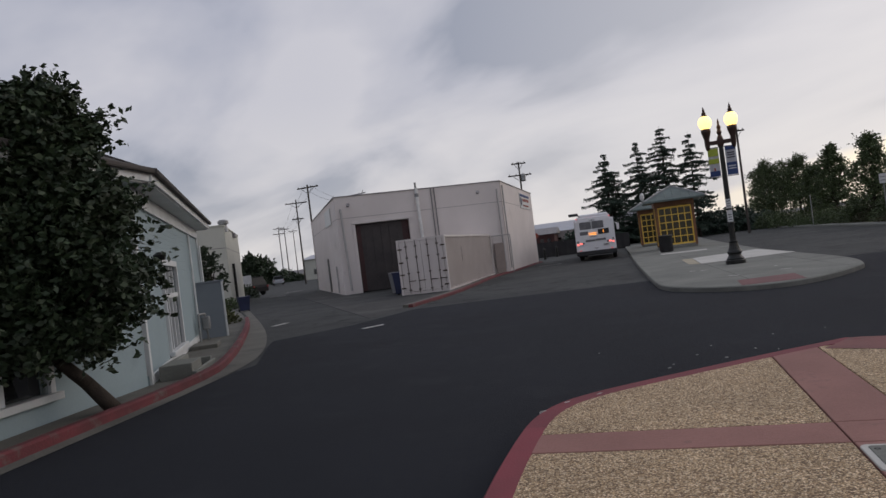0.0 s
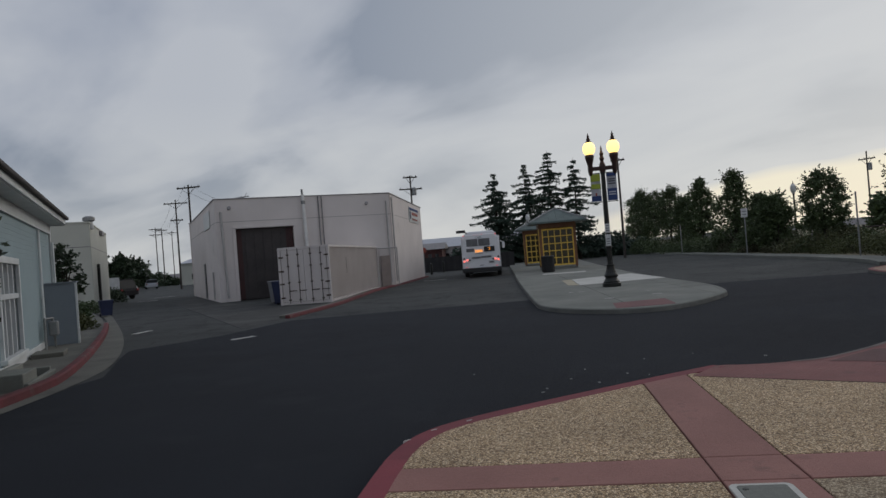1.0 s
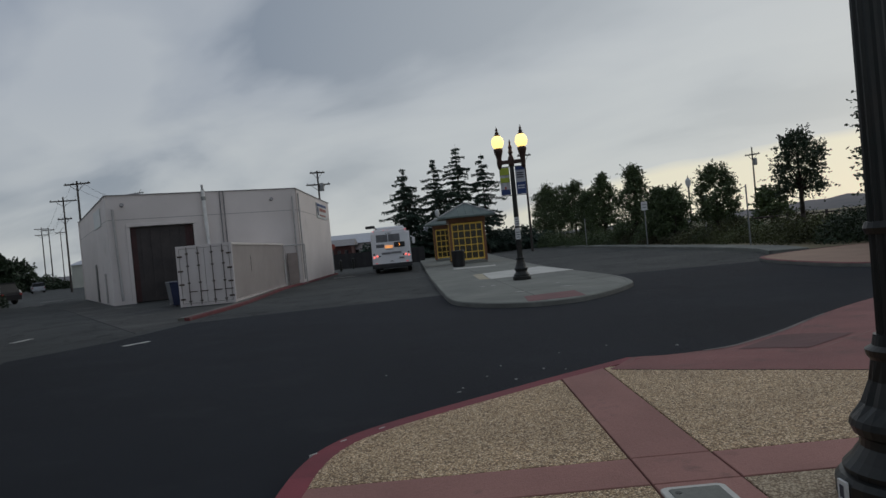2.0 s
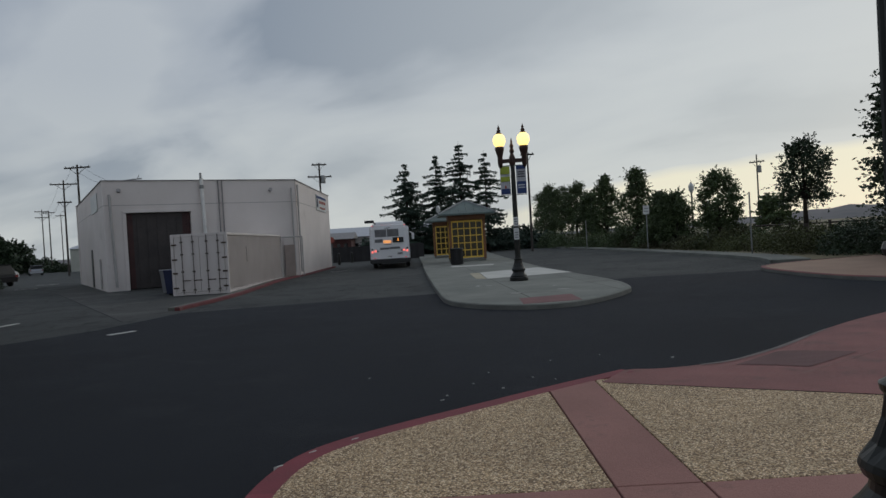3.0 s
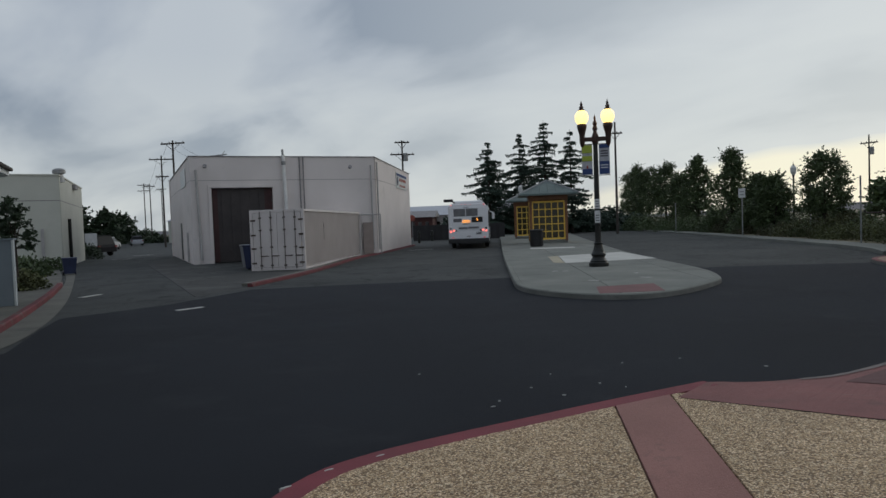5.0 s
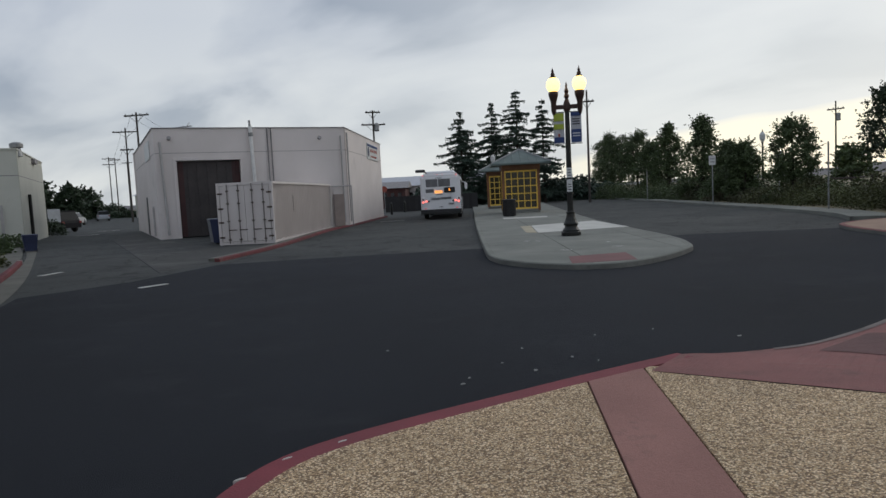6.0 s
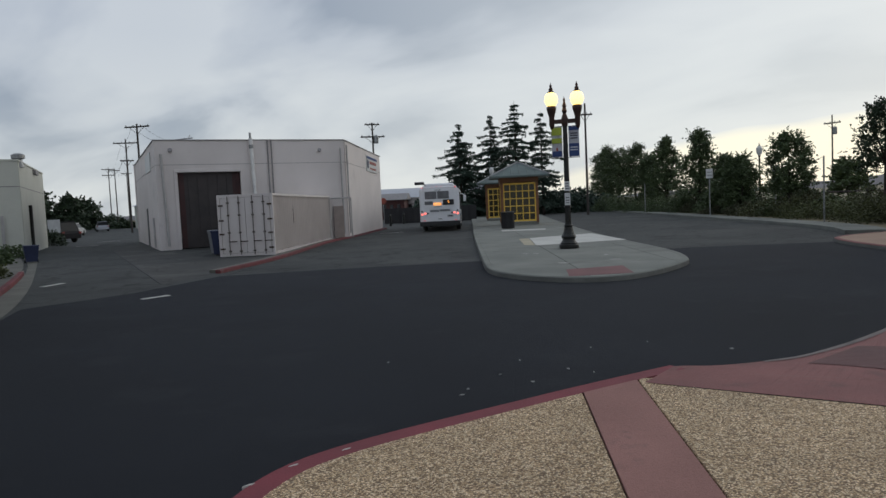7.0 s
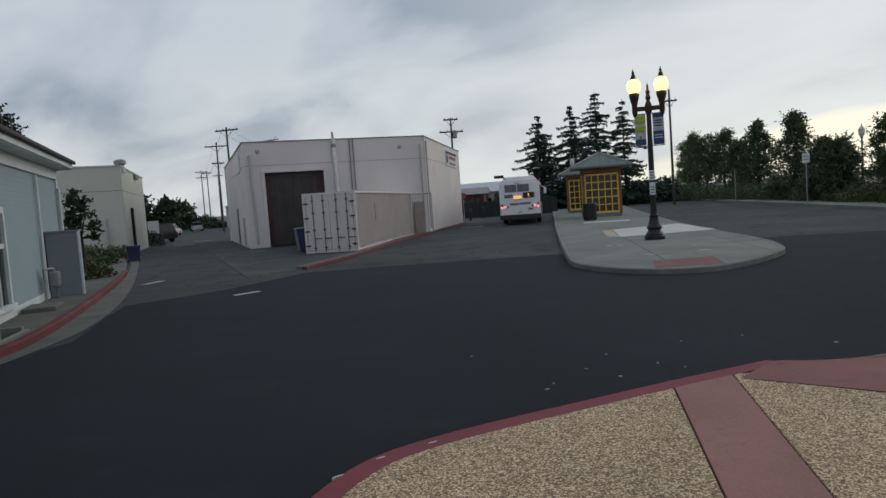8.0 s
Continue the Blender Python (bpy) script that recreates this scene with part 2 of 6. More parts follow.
M["pipe_white"] = mat("pipe_white", (0.78, 0.77, 0.75), (0.62, 0.61, 0.6), 0.5, 0.0, scale=3)
M["pipe_grey"] = mat("pipe_grey", (0.47, 0.45, 0.44), (0.36, 0.34, 0.33), 0.6, 0.1, scale=3)
M["reveal"] = mat("reveal", (0.40, 0.37, 0.355), (0.34, 0.31, 0.3), 0.9)
M["flashing"] = mat("flashing", (0.30, 0.28, 0.28), (0.2, 0.19, 0.19), 0.6, 0.4)
M["curtain"] = mat("curtain", (0.060, 0.050, 0.048), (0.035, 0.03, 0.03), 0.7, scale=1.2, fine=12)
M["curtain_red"] = mat("curtain_red", (0.065, 0.025, 0.024), (0.04, 0.018, 0.018), 0.7)
# near-black colour that stands in for shade inside the drain hole
M["dark"] = mat("hole_shade", (0.02, 0.02, 0.02), None, 0.9)
M["container"] = mat("container", (0.66, 0.605, 0.585), (0.585, 0.53, 0.51), 0.6, 0.0, scale=0.8, fine=25, bump=0.05, stain=((0.30, 0.21, 0.15), 1.6, 0.70, 0.85))
M["rust"] = mat("rust", (0.135, 0.10, 0.08), (0.08, 0.06, 0.05), 0.8, 0.3, scale=4)
M["bin_blue"] = mat("bin_blue", (0.026, 0.036, 0.095), (0.018, 0.024, 0.062), 0.5)
M["bin_grey"] = mat("bin_grey", (0.25, 0.25, 0.26), None, 0.5)
M["iron"] = mat("iron", (0.014, 0.017, 0.016), (0.022, 0.02, 0.018), 0.38, 0.4, scale=6, fine=40, bump=0.05)
M["iron_brown"] = mat("iron_brown", (0.055, 0.025, 0.018), (0.03, 0.016, 0.012), 0.45, 0.3, scale=6)
M["globe"] = mat("globe", (0.9, 0.8, 0.5), None, 0.4, emit=(1.0, 0.66, 0.19), power=2.2)
M["banner_green"] = mat("banner_green", (0.36, 0.42, 0.055), (0.30, 0.36, 0.04), 0.75)
M["banner_blue"] = mat("banner_blue", (0.035, 0.065, 0.19), (0.028, 0.05, 0.15), 0.75)
M["banner_white"] = mat("banner_white", (0.55, 0.56, 0.6), (0.48, 0.49, 0.53), 0.75)
M["banner_red"] = mat("banner_red", (0.40, 0.10, 0.07), None, 0.75)
M["sign_white"] = mat("sign_white", (0.62, 0.63, 0.62), (0.5, 0.5, 0.5), 0.5)
M["galv"] = mat("galvanised", (0.32, 0.33, 0.33), (0.22, 0.22, 0.22), 0.5, 0.6)
M["roof_green"] = mat("roof_green", (0.13, 0.165, 0.155), (0.085, 0.11, 0.105), 0.6, 0.2, scale=1.5, rand=0.15)
M["wood_brown"] = mat("wood_brown", (0.23, 0.10, 0.045), (0.14, 0.06, 0.03), 0.65, scale=3, fine=30)
M["wood_gold"] = mat("wood_gold", (0.85, 0.56, 0.08), (0.72, 0.46, 0.06), 0.55, scale=4)
M["pane_amber"] = mat("pane_amber", (0.045, 0.032, 0.010), (0.015, 0.013, 0.008), 0.25, scale=2.4)
M["can"] = mat("can_black", (0.02, 0.02, 0.022), (0.012, 0.012, 0.012), 0.55)
M["siding"] = mat("siding", (0.29, 0.37, 0.395), (0.26, 0.335, 0.36), 0.7, scale=0.8, fine=30, bump=0.06, stain=((0.21, 0.28, 0.29), 0.8, 0.6, 0.8))
M["trim"] = mat("trim_white", (0.66, 0.68, 0.68), (0.55, 0.57, 0.57), 0.65, scale=2, stain=((0.36, 0.36, 0.34), 2.2, 0.62, 0.8))
M["shingle"] = mat("shingle", (0.085, 0.075, 0.07), (0.05, 0.045, 0.042), 0.9, scale=2, fine=20, bump=0.3)
M["cabinet_grey"] = mat("cabinet_grey", (0.22, 0.25, 0.28), (0.18, 0.205, 0.235), 0.6, scale=1.2)
M["glass"] = glass_mat("glass_dark")
M["bus_white"] = mat("bus_white", (0.80, 0.80, 0.82), (0.73, 0.73, 0.75), 0.32, scale=0.8, fine=20, stain=((0.55, 0.54, 0.53), 1.1, 0.64, 0.9))
M["bus_black"] = mat("bus_black", (0.022, 0.022, 0.024), (0.014, 0.014, 0.015), 0.55)
M["bus_grille"] = mat("bus_grille", (0.22, 0.22, 0.23), (0.15, 0.15, 0.16), 0.5, 0.3)
M["bus_teal"] = mat("bus_teal", (0.02, 0.16, 0.24), (0.016, 0.13, 0.2), 0.35)
M["lamp_red"] = mat("lamp_red", (0.5, 0.04, 0.03), None, 0.3, emit=(1.0, 0.16, 0.12), power=2.2)
M["lamp_marker"] = mat("lamp_marker", (0.5, 0.05, 0.04), None, 0.3, emit=(1.0, 0.12, 0.12), power=0.7)
M["led"] = mat("led_amber", (0.5, 0.2, 0.02), None, 0.4, emit=(1.0, 0.36, 0.06), power=1.6)
M["lens_dark"] = mat("lens_dark", (0.06, 0.06, 0.065), None, 0.2)
M["rubber"] = mat("rubber", (0.018, 0.018, 0.018), (0.028, 0.027, 0.026), 0.85)
M["rim"] = mat("rim", (0.5, 0.5, 0.5), (0.38, 0.38, 0.38), 0.4, 0.7)
M["pole_wood"] = mat("pole_wood", (0.070, 0.060, 0.052), (0.044, 0.038, 0.033), 0.9, scale=2, fine=30, bump=0.3)
M["bark"] = mat("bark", (0.055, 0.042, 0.032), (0.030, 0.023, 0.018), 0.95, scale=6, fine=60, bump=0.6, bscale=40)
M["leaf"] = mat("leaf", (0.034, 0.058, 0.024), (0.019, 0.033, 0.014), 0.6, scale=2.0, fine=10, rand=1.35)
M["leaf_olive"] = mat("leaf_olive", (0.078, 0.112, 0.040), (0.043, 0.064, 0.024), 0.65, scale=1.0, fine=6, rand=1.35)
M["needle"] = mat("needle", (0.042, 0.070, 0.048), (0.026, 0.045, 0.032), 0.7, scale=1.0, fine=6, rand=1.3)
M["shrub"] = mat("shrub", (0.088, 0.104, 0.034), (0.056, 0.056, 0.023), 0.75, scale=0.5, fine=5, rand=1.4)
M["shrub_rust"] = mat("shrub_rust", (0.070, 0.060, 0.030), (0.038, 0.045, 0.020), 0.8, scale=0.5, fine=5, rand=1.4)
M["grass_dry"] = mat("grass_dry", (0.20, 0.165, 0.095), (0.135, 0.12, 0.07), 0.95, scale=0.2, fine=3)
M["hill"] = mat("hill", (0.150, 0.140, 0.145), (0.105, 0.105, 0.112), 0.95, scale=0.01, fine=0.06)
M["paint_white"] = mat("paint_white", (0.62, 0.61, 0.58), (0.35, 0.345, 0.33), 0.8, scale=3, fine=30)
M["car_black"] = mat("car_black", (0.008, 0.008, 0.011), (0.006, 0.006, 0.008), 0.55, spec=0.18)
M["car_glass"] = mat("car_glass", (0.010, 0.011, 0.012), (0.007, 0.008, 0.009), 0.3, spec=0.2)
M["tail_red"] = mat("tail_red", (0.25, 0.02, 0.02), None, 0.3)
M["car_silver"] = mat("car_silver", (0.34, 0.36, 0.39), (0.3, 0.31, 0.34), 0.3, 0.5)
M["car_blue"] = mat("car_blue", (0.03, 0.09, 0.22), None, 0.3)
M["car_white"] = mat("car_white", (0.7, 0.7, 0.7), None, 0.3)
M["roof_pale"] = mat("roof_pale", (0.5, 0.51, 0.55), (0.4, 0.41, 0.45), 0.7)
M["wall_red"] = mat("wall_red", (0.10, 0.038, 0.034), (0.07, 0.03, 0.028), 0.85)
M["fence_wood"] = mat("fence_wood", (0.06, 0.045, 0.04), (0.04, 0.032, 0.03), 0.9, rand=0.2)
M["wire"] = mat("wire", (0.02, 0.02, 0.02), None, 0.7)
M["ink"] = mat("ink", (0.05, 0.05, 0.07), None, 0.7)
M["litter"] = mat("litter_white", (0.27, 0.27, 0.26), None, 0.8)


# ---- mesh tools ----
def link(name, bm, material, parent=None, smooth=False, m=None):
    me = bpy.data.meshes.new(name)
    bmesh.ops.recalc_face_normals(bm, faces=bm.faces)
    bm.to_mesh(me)
    bm.free()
    if smooth:
        for p in me.polygons:
            p.use_smooth = True
    me.materials.append(M[material] if isinstance(material, str) else material)
    ob = new(name, me)
    if parent is not None:
        ob.parent = parent
    if m is not None:
        ob.matrix_basis = m
    return ob


def part(name, bm, material, parent, label="", smooth=False, m=None):
    ob = link(name, bm, material, parent, smooth, m)
    if label:
        tagged(ob, label)
    return ob


def thing(name, label, category, group="", kind="", m=None):
    ob = new(name)
    if m is not None:
        ob.matrix_basis = m
    return tagged(ob, label, category, group, kind)


def bm_box(bm, x0, x1, y0, y1, z0, z1, bevel=0.0, m=None):
    r = bmesh.ops.create_cube(bm, size=1.0)
    vs = r["verts"]
    bmesh.ops.scale(bm, vec=(abs(x1 - x0), abs(y1 - y0), abs(z1 - z0)), verts=vs)
    bmesh.ops.translate(bm, vec=((x0 + x1) / 2, (y0 + y1) / 2, (z0 + z1) / 2), verts=vs)
    if bevel:
        es = list({e for v in vs for e in v.link_edges})
        rr = bmesh.ops.bevel(bm, geom=es, offset=bevel, segments=2, affect="EDGES", profile=0.5)
        vs = list({v for f in rr["faces"] for v in f.verts} | {v for v in vs if v.is_valid})
    if m is not None:
        bmesh.ops.transform(bm, matrix=m, verts=vs)
    return vs


def box(x0, x1, y0, y1, z0, z1, bevel=0.0):
    bm = bmesh.new()
    bm_box(bm, x0, x1, y0, y1, z0, z1, bevel)
    return bm


def lathe(profile, seg=20, bm=None, at=(0, 0, 0)):
    """A turned solid from (radius, height) pairs."""
    bm = bm or bmesh.new()
    rings = []
    for r, z in profile:
        rings.append([bm.verts.new((at[0] + r * math.cos(2 * math.pi * i / seg), at[1] + r * math.sin(2 * math.pi * i / seg), at[2] + z)) for i in range(seg)])
    for a, b in zip(rings, rings[1:]):
        for i in range(seg):
            bm.faces.new((a[i], a[(i + 1) % seg], b[(i + 1) % seg], b[i]))
    bm.faces.new(rings[0][::-1])
    bm.faces.new(rings[-1])
    return bm


def tube(bm, p0, p1, r0, r1=None, seg=8):
    p0, p1 = Vector(p0), Vector(p1)
    r1 = r0 if r1 is None else r1
    q = (p1 - p0).to_track_quat("Z", "Y")
    rings = []
    for p, r in ((p0, r0), (p1, r1)):
        rings.append([bm.verts.new(p + q @ Vector((r * math.cos(2 * math.pi * i / seg), r * math.sin(2 * math.pi * i / seg), 0))) for i in range(seg)])
    for i in range(seg):
        bm.faces.new((rings[0][i], rings[0][(i + 1) % seg], rings[1][(i + 1) % seg], rings[1][i]))
    bm.faces.new(rings[0][::-1])
    bm.faces.new(rings[1])
    return bm


def prism(pts, z0, z1, bm=None, bevel=0.0):
    """A flat polygon drawn up from z0 to z1 (z1 may be one height a corner)."""
    bm = bm or bmesh.new()
    tops = z1 if isinstance(z1, (list, tuple)) else [z1] * len(pts)
    a = [bm.verts.new((x, y, z0)) for x, y in pts]
    b = [bm.verts.new((p[0], p[1], h)) for p, h in zip(pts, tops)]
    n = len(pts)
    for i in range(n):
        bm.faces.new((a[i], a[(i + 1) % n], b[(i + 1) % n], b[i]))
    bm.faces.new(a[::-1])
    top = bm.faces.new(b)
    if bevel:
        bmesh.ops.bevel(bm, geom=list(top.edges), offset=bevel, segments=1, affect="EDGES")
    return bm


def sheet(pts, z, bm=None):
    bm = bm or bmesh.new()
    bm.faces.new([bm.verts.new((x, y, z)) for x, y in pts])
    bmesh.ops.triangulate(bm, faces=bm.faces[:])
    return bm


def clip(poly, nx, ny, d):
    """The part of a polygon where nx x + ny y <= d."""
    out = []
    for i, p in enumerate(poly):
        q = poly[(i + 1) % len(poly)]
        sp, sq = nx * p[0] + ny * p[1] - d, nx * q[0] + ny * q[1] - d
        if sp <= 0:
            out.append(p)
        if sp * sq < 0:
            t = sp / (sp - sq)
            out.append((p[0] + t * (q[0] - p[0]), p[1] + t * (q[1] - p[1])))
    return out


def offset_line(pts, d):
    """A polyline moved d metres to its left."""
    out = []
    for i, p in enumerate(pts):
        a, b = pts[max(0, i - 1)], pts[min(len(pts) - 1, i + 1)]
        t = Vector((b[0] - a[0], b[1] - a[1])).normalized()
        out.append((p[0] - t.y * d, p[1] + t.x * d))
    return out


def resample(pts, step):
    out = [pts[0]]
    for a, b in zip(pts, pts[1:]):
        n = max(1, round(math.hypot(b[0] - a[0], b[1] - a[1]) / step))
        out += [(a[0] + (b[0] - a[0]) * i / n, a[1] + (b[1] - a[1]) * i / n) for i in range(1, n + 1)]
    return out


def smooth_line(pts, times=2, closed=False):
    for _ in range(times):
        out = [] if closed else [pts[0]]
        pairs = list(zip(pts, pts[1:] + ([pts[0]] if closed else [])))
        for a, b in pairs:
            out += [(a[0] * 0.75 + b[0] * 0.25, a[1] * 0.75 + b[1] * 0.25), (a[0] * 0.25 + b[0] * 0.75, a[1] * 0.25 + b[1] * 0.75)]
        pts = out if closed else out + [pts[-1]]
    return pts


def kerb(line, width, z0, z1, material, parent, piece=3.0, face=None):
    """Kerb stones end to end along a line, on its left side, with worn top edges."""
    inner = offset_line(line, width)
    run, start = 0.0, 0
    for i in range(1, len(line)):
        run += math.hypot(line[i][0] - line[i - 1][0], line[i][1] - line[i - 1][1])
        if run >= piece or i == len(line) - 1:
            o, n = line[start:i + 1], inner[start:i + 1]
            bm = bmesh.new()
            rows = []
            for (ax, ay), (bx, by) in zip(o, n):
                tx, ty = (bx - ax) / width, (by - ay) / width
                rows.append([bm.verts.new(v) for v in ((ax, ay, z0), (ax + tx * 0.012, ay + ty * 0.012, z1 - 0.025), (ax + tx * 0.035, ay + ty * 0.035, z1), (bx, by, z1), (bx, by, z0))])
            for r, s in zip(rows, rows[1:]):
                for k in range(4):
                    f = bm.faces.new((r[k], s[k], s[k + 1], r[k + 1]))
                    f.material_index = 1 if face and k == 0 else 0
            bm.faces.new(rows[0])
            bm.faces.new(rows[-1][::-1])
            stone = part("kerb_stone", bm, material, parent)
            if face:
                stone.data.materials.append(M[face])
            run, start = 0.0, i


def leaf_cloud(centres, size, stretch=1.0, droop=0.0, seed=1):
    """One rhombic leaf at each centre, turned at random. Returns vertices and faces."""
    rng = np.random.default_rng(seed)
    c = np.asarray(centres, float)
    n = len(c)
    a = rng.normal(size=(n, 3))
    a[:, 2] = a[:, 2] * 0.6 - droop
    a /= np.linalg.norm(a, axis=1)[:, None]
    b = np.cross(a, rng.normal(size=(n, 3)))
    b /= np.linalg.norm(b, axis=1)[:, None]
    s = size * rng.uniform(0.6, 1.35, (n, 1))
    a, b = a * s * stretch, b * s * 0.55
    v = np.stack([c - a, c + b, c + a, c - b], 1).reshape(-1, 3)
    f = np.arange(4 * n).reshape(n, 4)
    return v, f


def cloud_part(name, v, f, material, parent, label=""):
    me = bpy.data.meshes.new(name)
    me.from_pydata(v.tolist(), [], f.tolist())
    me.materials.append(M[material])
    ob = new(name, me)
    ob.parent = parent
    if label:
        tagged(ob, label)
    return ob


def words(name, text, size, material, parent, m, label=""):
    cu = bpy.data.curves.new(name, "FONT")
    cu.body, cu.size, cu.extrude, cu.align_x, cu.align_y = text, size, 0.004, "CENTER", "CENTER"
    tmp = bpy.data.objects.new("tmp", cu)
    scene.collection.objects.link(tmp)
    me = bpy.data.meshes.new_from_object(tmp.evaluated_get(bpy.context.evaluated_depsgraph_get()))
    bpy.data.objects.remove(tmp)
    me.materials.clear()
    me.materials.append(M[material])
    me.name = name
    ob = new(name, me)
    ob.parent, ob.matrix_basis = parent, m
    if label:
        tagged(ob, label)
    return ob


# ---- ground, roads, kerbs ----
tagged(link("ground", sheet([(-900, -400), (900, -400), (900, 1400), (-900, 1400)], -0.05), "dirt"), "dry bare earth and weeds around the bus yard", "ground", kind="structure")
tagged(link("road", sheet([(-70, 200), (-60, 60), (-12, 20), (-4.9, 12), (-4.9, -40), (60, -40), (60, 19), (21, 24), (24, 58), (37, 118), (30, 160), (-20, 200)], 0.0), "asphalt_old"),
       "weathered grey asphalt road with cracks and patches", "road", kind="structure")
tagged(link("road_resurfaced", sheet([(-4.55, -40), (-4.55, 11.4), (-4.45, 11.9), (-5.4, 14.8), (-5.75, 16.05), (-5.1, 16.8), (-4.25, 17.9), (-3.06, 21.2), (-0.3, 21.5), (4.3, 21.6), (11.1, 22.5), (15, 21.8), (60, 17), (60, -40)], 0.006), "asphalt_new"),
       "fresh dark asphalt turning area of the bus yard", "road", kind="structure")

# left kerb, gutter and verge in front of the blue house
LK = resample(smooth_line([(-4.78, -30), (-4.76, 5), (-4.72, 10.6), (-5.35, 12.9), (-7.0, 17.3), (-9.3, 23.0), (-12.6, 30.2), (-16.5, 37.5)], 2), 0.8)
GL = resample(smooth_line([(-4.52, -30), (-4.52, 5), (-4.5, 11.6), (-5.4, 14.8), (-7.4, 19.7), (-10.9, 27.2), (-15.0, 35.8), (-16.0, 38)], 2), 0.8)
gutter = tagged(link("gutter", sheet([(x - 0.01, y) for x, y in LK[::-1]] + GL, 0.012), "gutter"), "stained concrete gutter beside the red kerb", "gutter", kind="structure")
kerb_left = thing("kerb_left", "red-painted concrete kerb with worn paint by the gutter", "kerb", kind="structure")
LK_END = [p for p in LK if p[1] < 26.3]
kerb(LK_END, 0.15, -0.04, 0.14, "kerb_old_red", kerb_left, 2.4)
ka, kb = Vector(LK_END[-2]), Vector(LK_END[-1])
kd = (kb - ka).normalized()
kn = Vector((-kd.y, kd.x)) * 0.15
kp = [kb + kd * 0.004, kb + kd * 0.75 + kn * 0.25, kb + kd * 0.75 + kn, kb + kd * 0.004 + kn]
part("kerb_nose", prism([tuple(p) for p in kp], -0.04, [0.15, 0.06, 0.06, 0.15]), "concrete_pale", kerb_left, "bare white kerb end")
verge_poly = offset_line(LK, 0.15)
tagged(link("verge", sheet(verge_poly + [(-26, 40), (-12, 20), (-9, 8), (-9, -30)], 0.04), "gutter"), "bare dusty concrete verge behind the kerb", "pavement", kind="structure")

# our own pavement: the kerb line runs clockwise round its outside
PK = [(0.25, -25), (0.25, 0), (0.355, 2.6), (0.46, 3.77), (0.605, 4.75), (0.735, 5.42), (0.96, 5.90), (1.33, 6.21), (1.83, 6.5), (2.41, 6.80), (3.2, 7.22), (4.18, 7.69)]
PK = offset_line(resample(smooth_line(PK, 2), 0.3), 0.07)
RAMP = [(4.18, 7.69), (4.52, 7.60), (5.05, 7.66), (5.85, 7.92), (6.5, 8.32), (7.38, 8.94), (8.8, 9.78), (10.4, 10.5), (12.5, 11.0), (17, 11.2), (60, 11.0)]
RAMP = [(1.3 + (x - 1.3) * k, 1.1 + (y - 1.1) * k) for x, y in RAMP for k in (1 + 0.074 * min(1, max(0, (x - 4.3) / 1.4)),)]
RAMP = smooth_line(RAMP, 2)
kerb_near = thing("kerb_near", "red-painted kerb with chipped paint round the pavement", "kerb", kind="structure")
kerb(PK[::-1], 0.205, -0.04, 0.15, "kerb_red", kerb_near, 2.2)
inner = offset_line(PK, -0.205)
PAVE = inner + [(4.15, 7.5)]
pavement = tagged(link("pavement", prism(inner + [(3.76, 7.19), (5.68, 5.76), (8.0, 4.6), (12.5, 2.5), (12.5, -25)], -0.04, 0.125), "joint"), "station pavement of red bands and pebble panels", "pavement", kind="structure")
U, V, O = Vector((0.9863, -0.1650)), Vector((0.1650, 0.9863)), Vector((2.75, 4.60))
BANDW, CROSSW, G = 0.50, 0.46, 0.006
far_poly = [(x, y) for x, y in PAVE] + [(4.15, 7.45), (3.745, 7.185), (5.66, 5.745), (12.5, 2.47), (12.5, -14), (0.41, -14)]


def cell(u0, u1, v0, v1, poly):
    for n, d in ((U, u1), (-U, -u0), (V, v1), (-V, -v0)):
        poly = clip(poly, n.x, n.y, d + n.dot(O))
    return poly


def panel(name, poly, material, top=0.15):
    if len(poly) > 2:
        part(name, prism(poly, 0.10, top, bevel=0.004), material, pavement)


PERU, PERV = 5.4, 3.35
for iu in range(-1, 2):
    for iv in range(-4, 1):
        u0, v0 = iu * PERU, iv * PERV
        material = "pebble_grey" if iv < 0 and iu >= 0 else "pebble"
        panel("pebble_panel", cell(u0 + BANDW + G, u0 + PERU - G, v0 + G, v0 + PERV - CROSSW - G, far_poly), material)
        panel("red_band", cell(u0 + G, u0 + BANDW - G, v0 + G, v0 + PERV - CROSSW - G, far_poly), "brick_red", 0.152)
        panel("red_band", cell(u0 + BANDW + G, u0 + PERU - G, v0 - CROSSW + G, v0 - G, far_poly), "brick_red", 0.152)
        panel("red_band", cell(u0 + G, u0 + BANDW - G, v0 - CROSSW + G, v0 - G, far_poly), "brick_red", 0.152)

# red concrete ramp down to the road
edge_in = [(3.73, 7.21), (4.36, 6.75), (4.92, 6.33), (5.68, 5.76), (8.0, 4.6), (12.5, 2.5)]
bm = bmesh.new()
outer_pts = [(x, y) for x, y in RAMP if x < 13]
lip, mid, top = [], [], []
for x, y in outer_pts:
    h = 0.15 - 0.11 * min(1, max(0, (x - 4.3) / 1.4))
    lip.append(bm.verts.new((x, y - 0.015, h)))
    mid.append(bm.verts.new((x, y, -0.04)))
    s = min(1, (x - 4.18) / 8.3)
    k = s * (len(edge_in) - 1)
    i = min(len(edge_in) - 2, int(k))
    a, b = edge_in[i], edge_in[i + 1]
    top.append(bm.verts.new((a[0] + (b[0] - a[0]) * (k - i), a[1] + (b[1] - a[1]) * (k - i), 0.152)))
for i in range(len(lip) - 1):
    bm.faces.new((mid[i], mid[i + 1], lip[i + 1], lip[i]))
    bm.faces.new((lip[i], lip[i + 1], top[i + 1], top[i]))
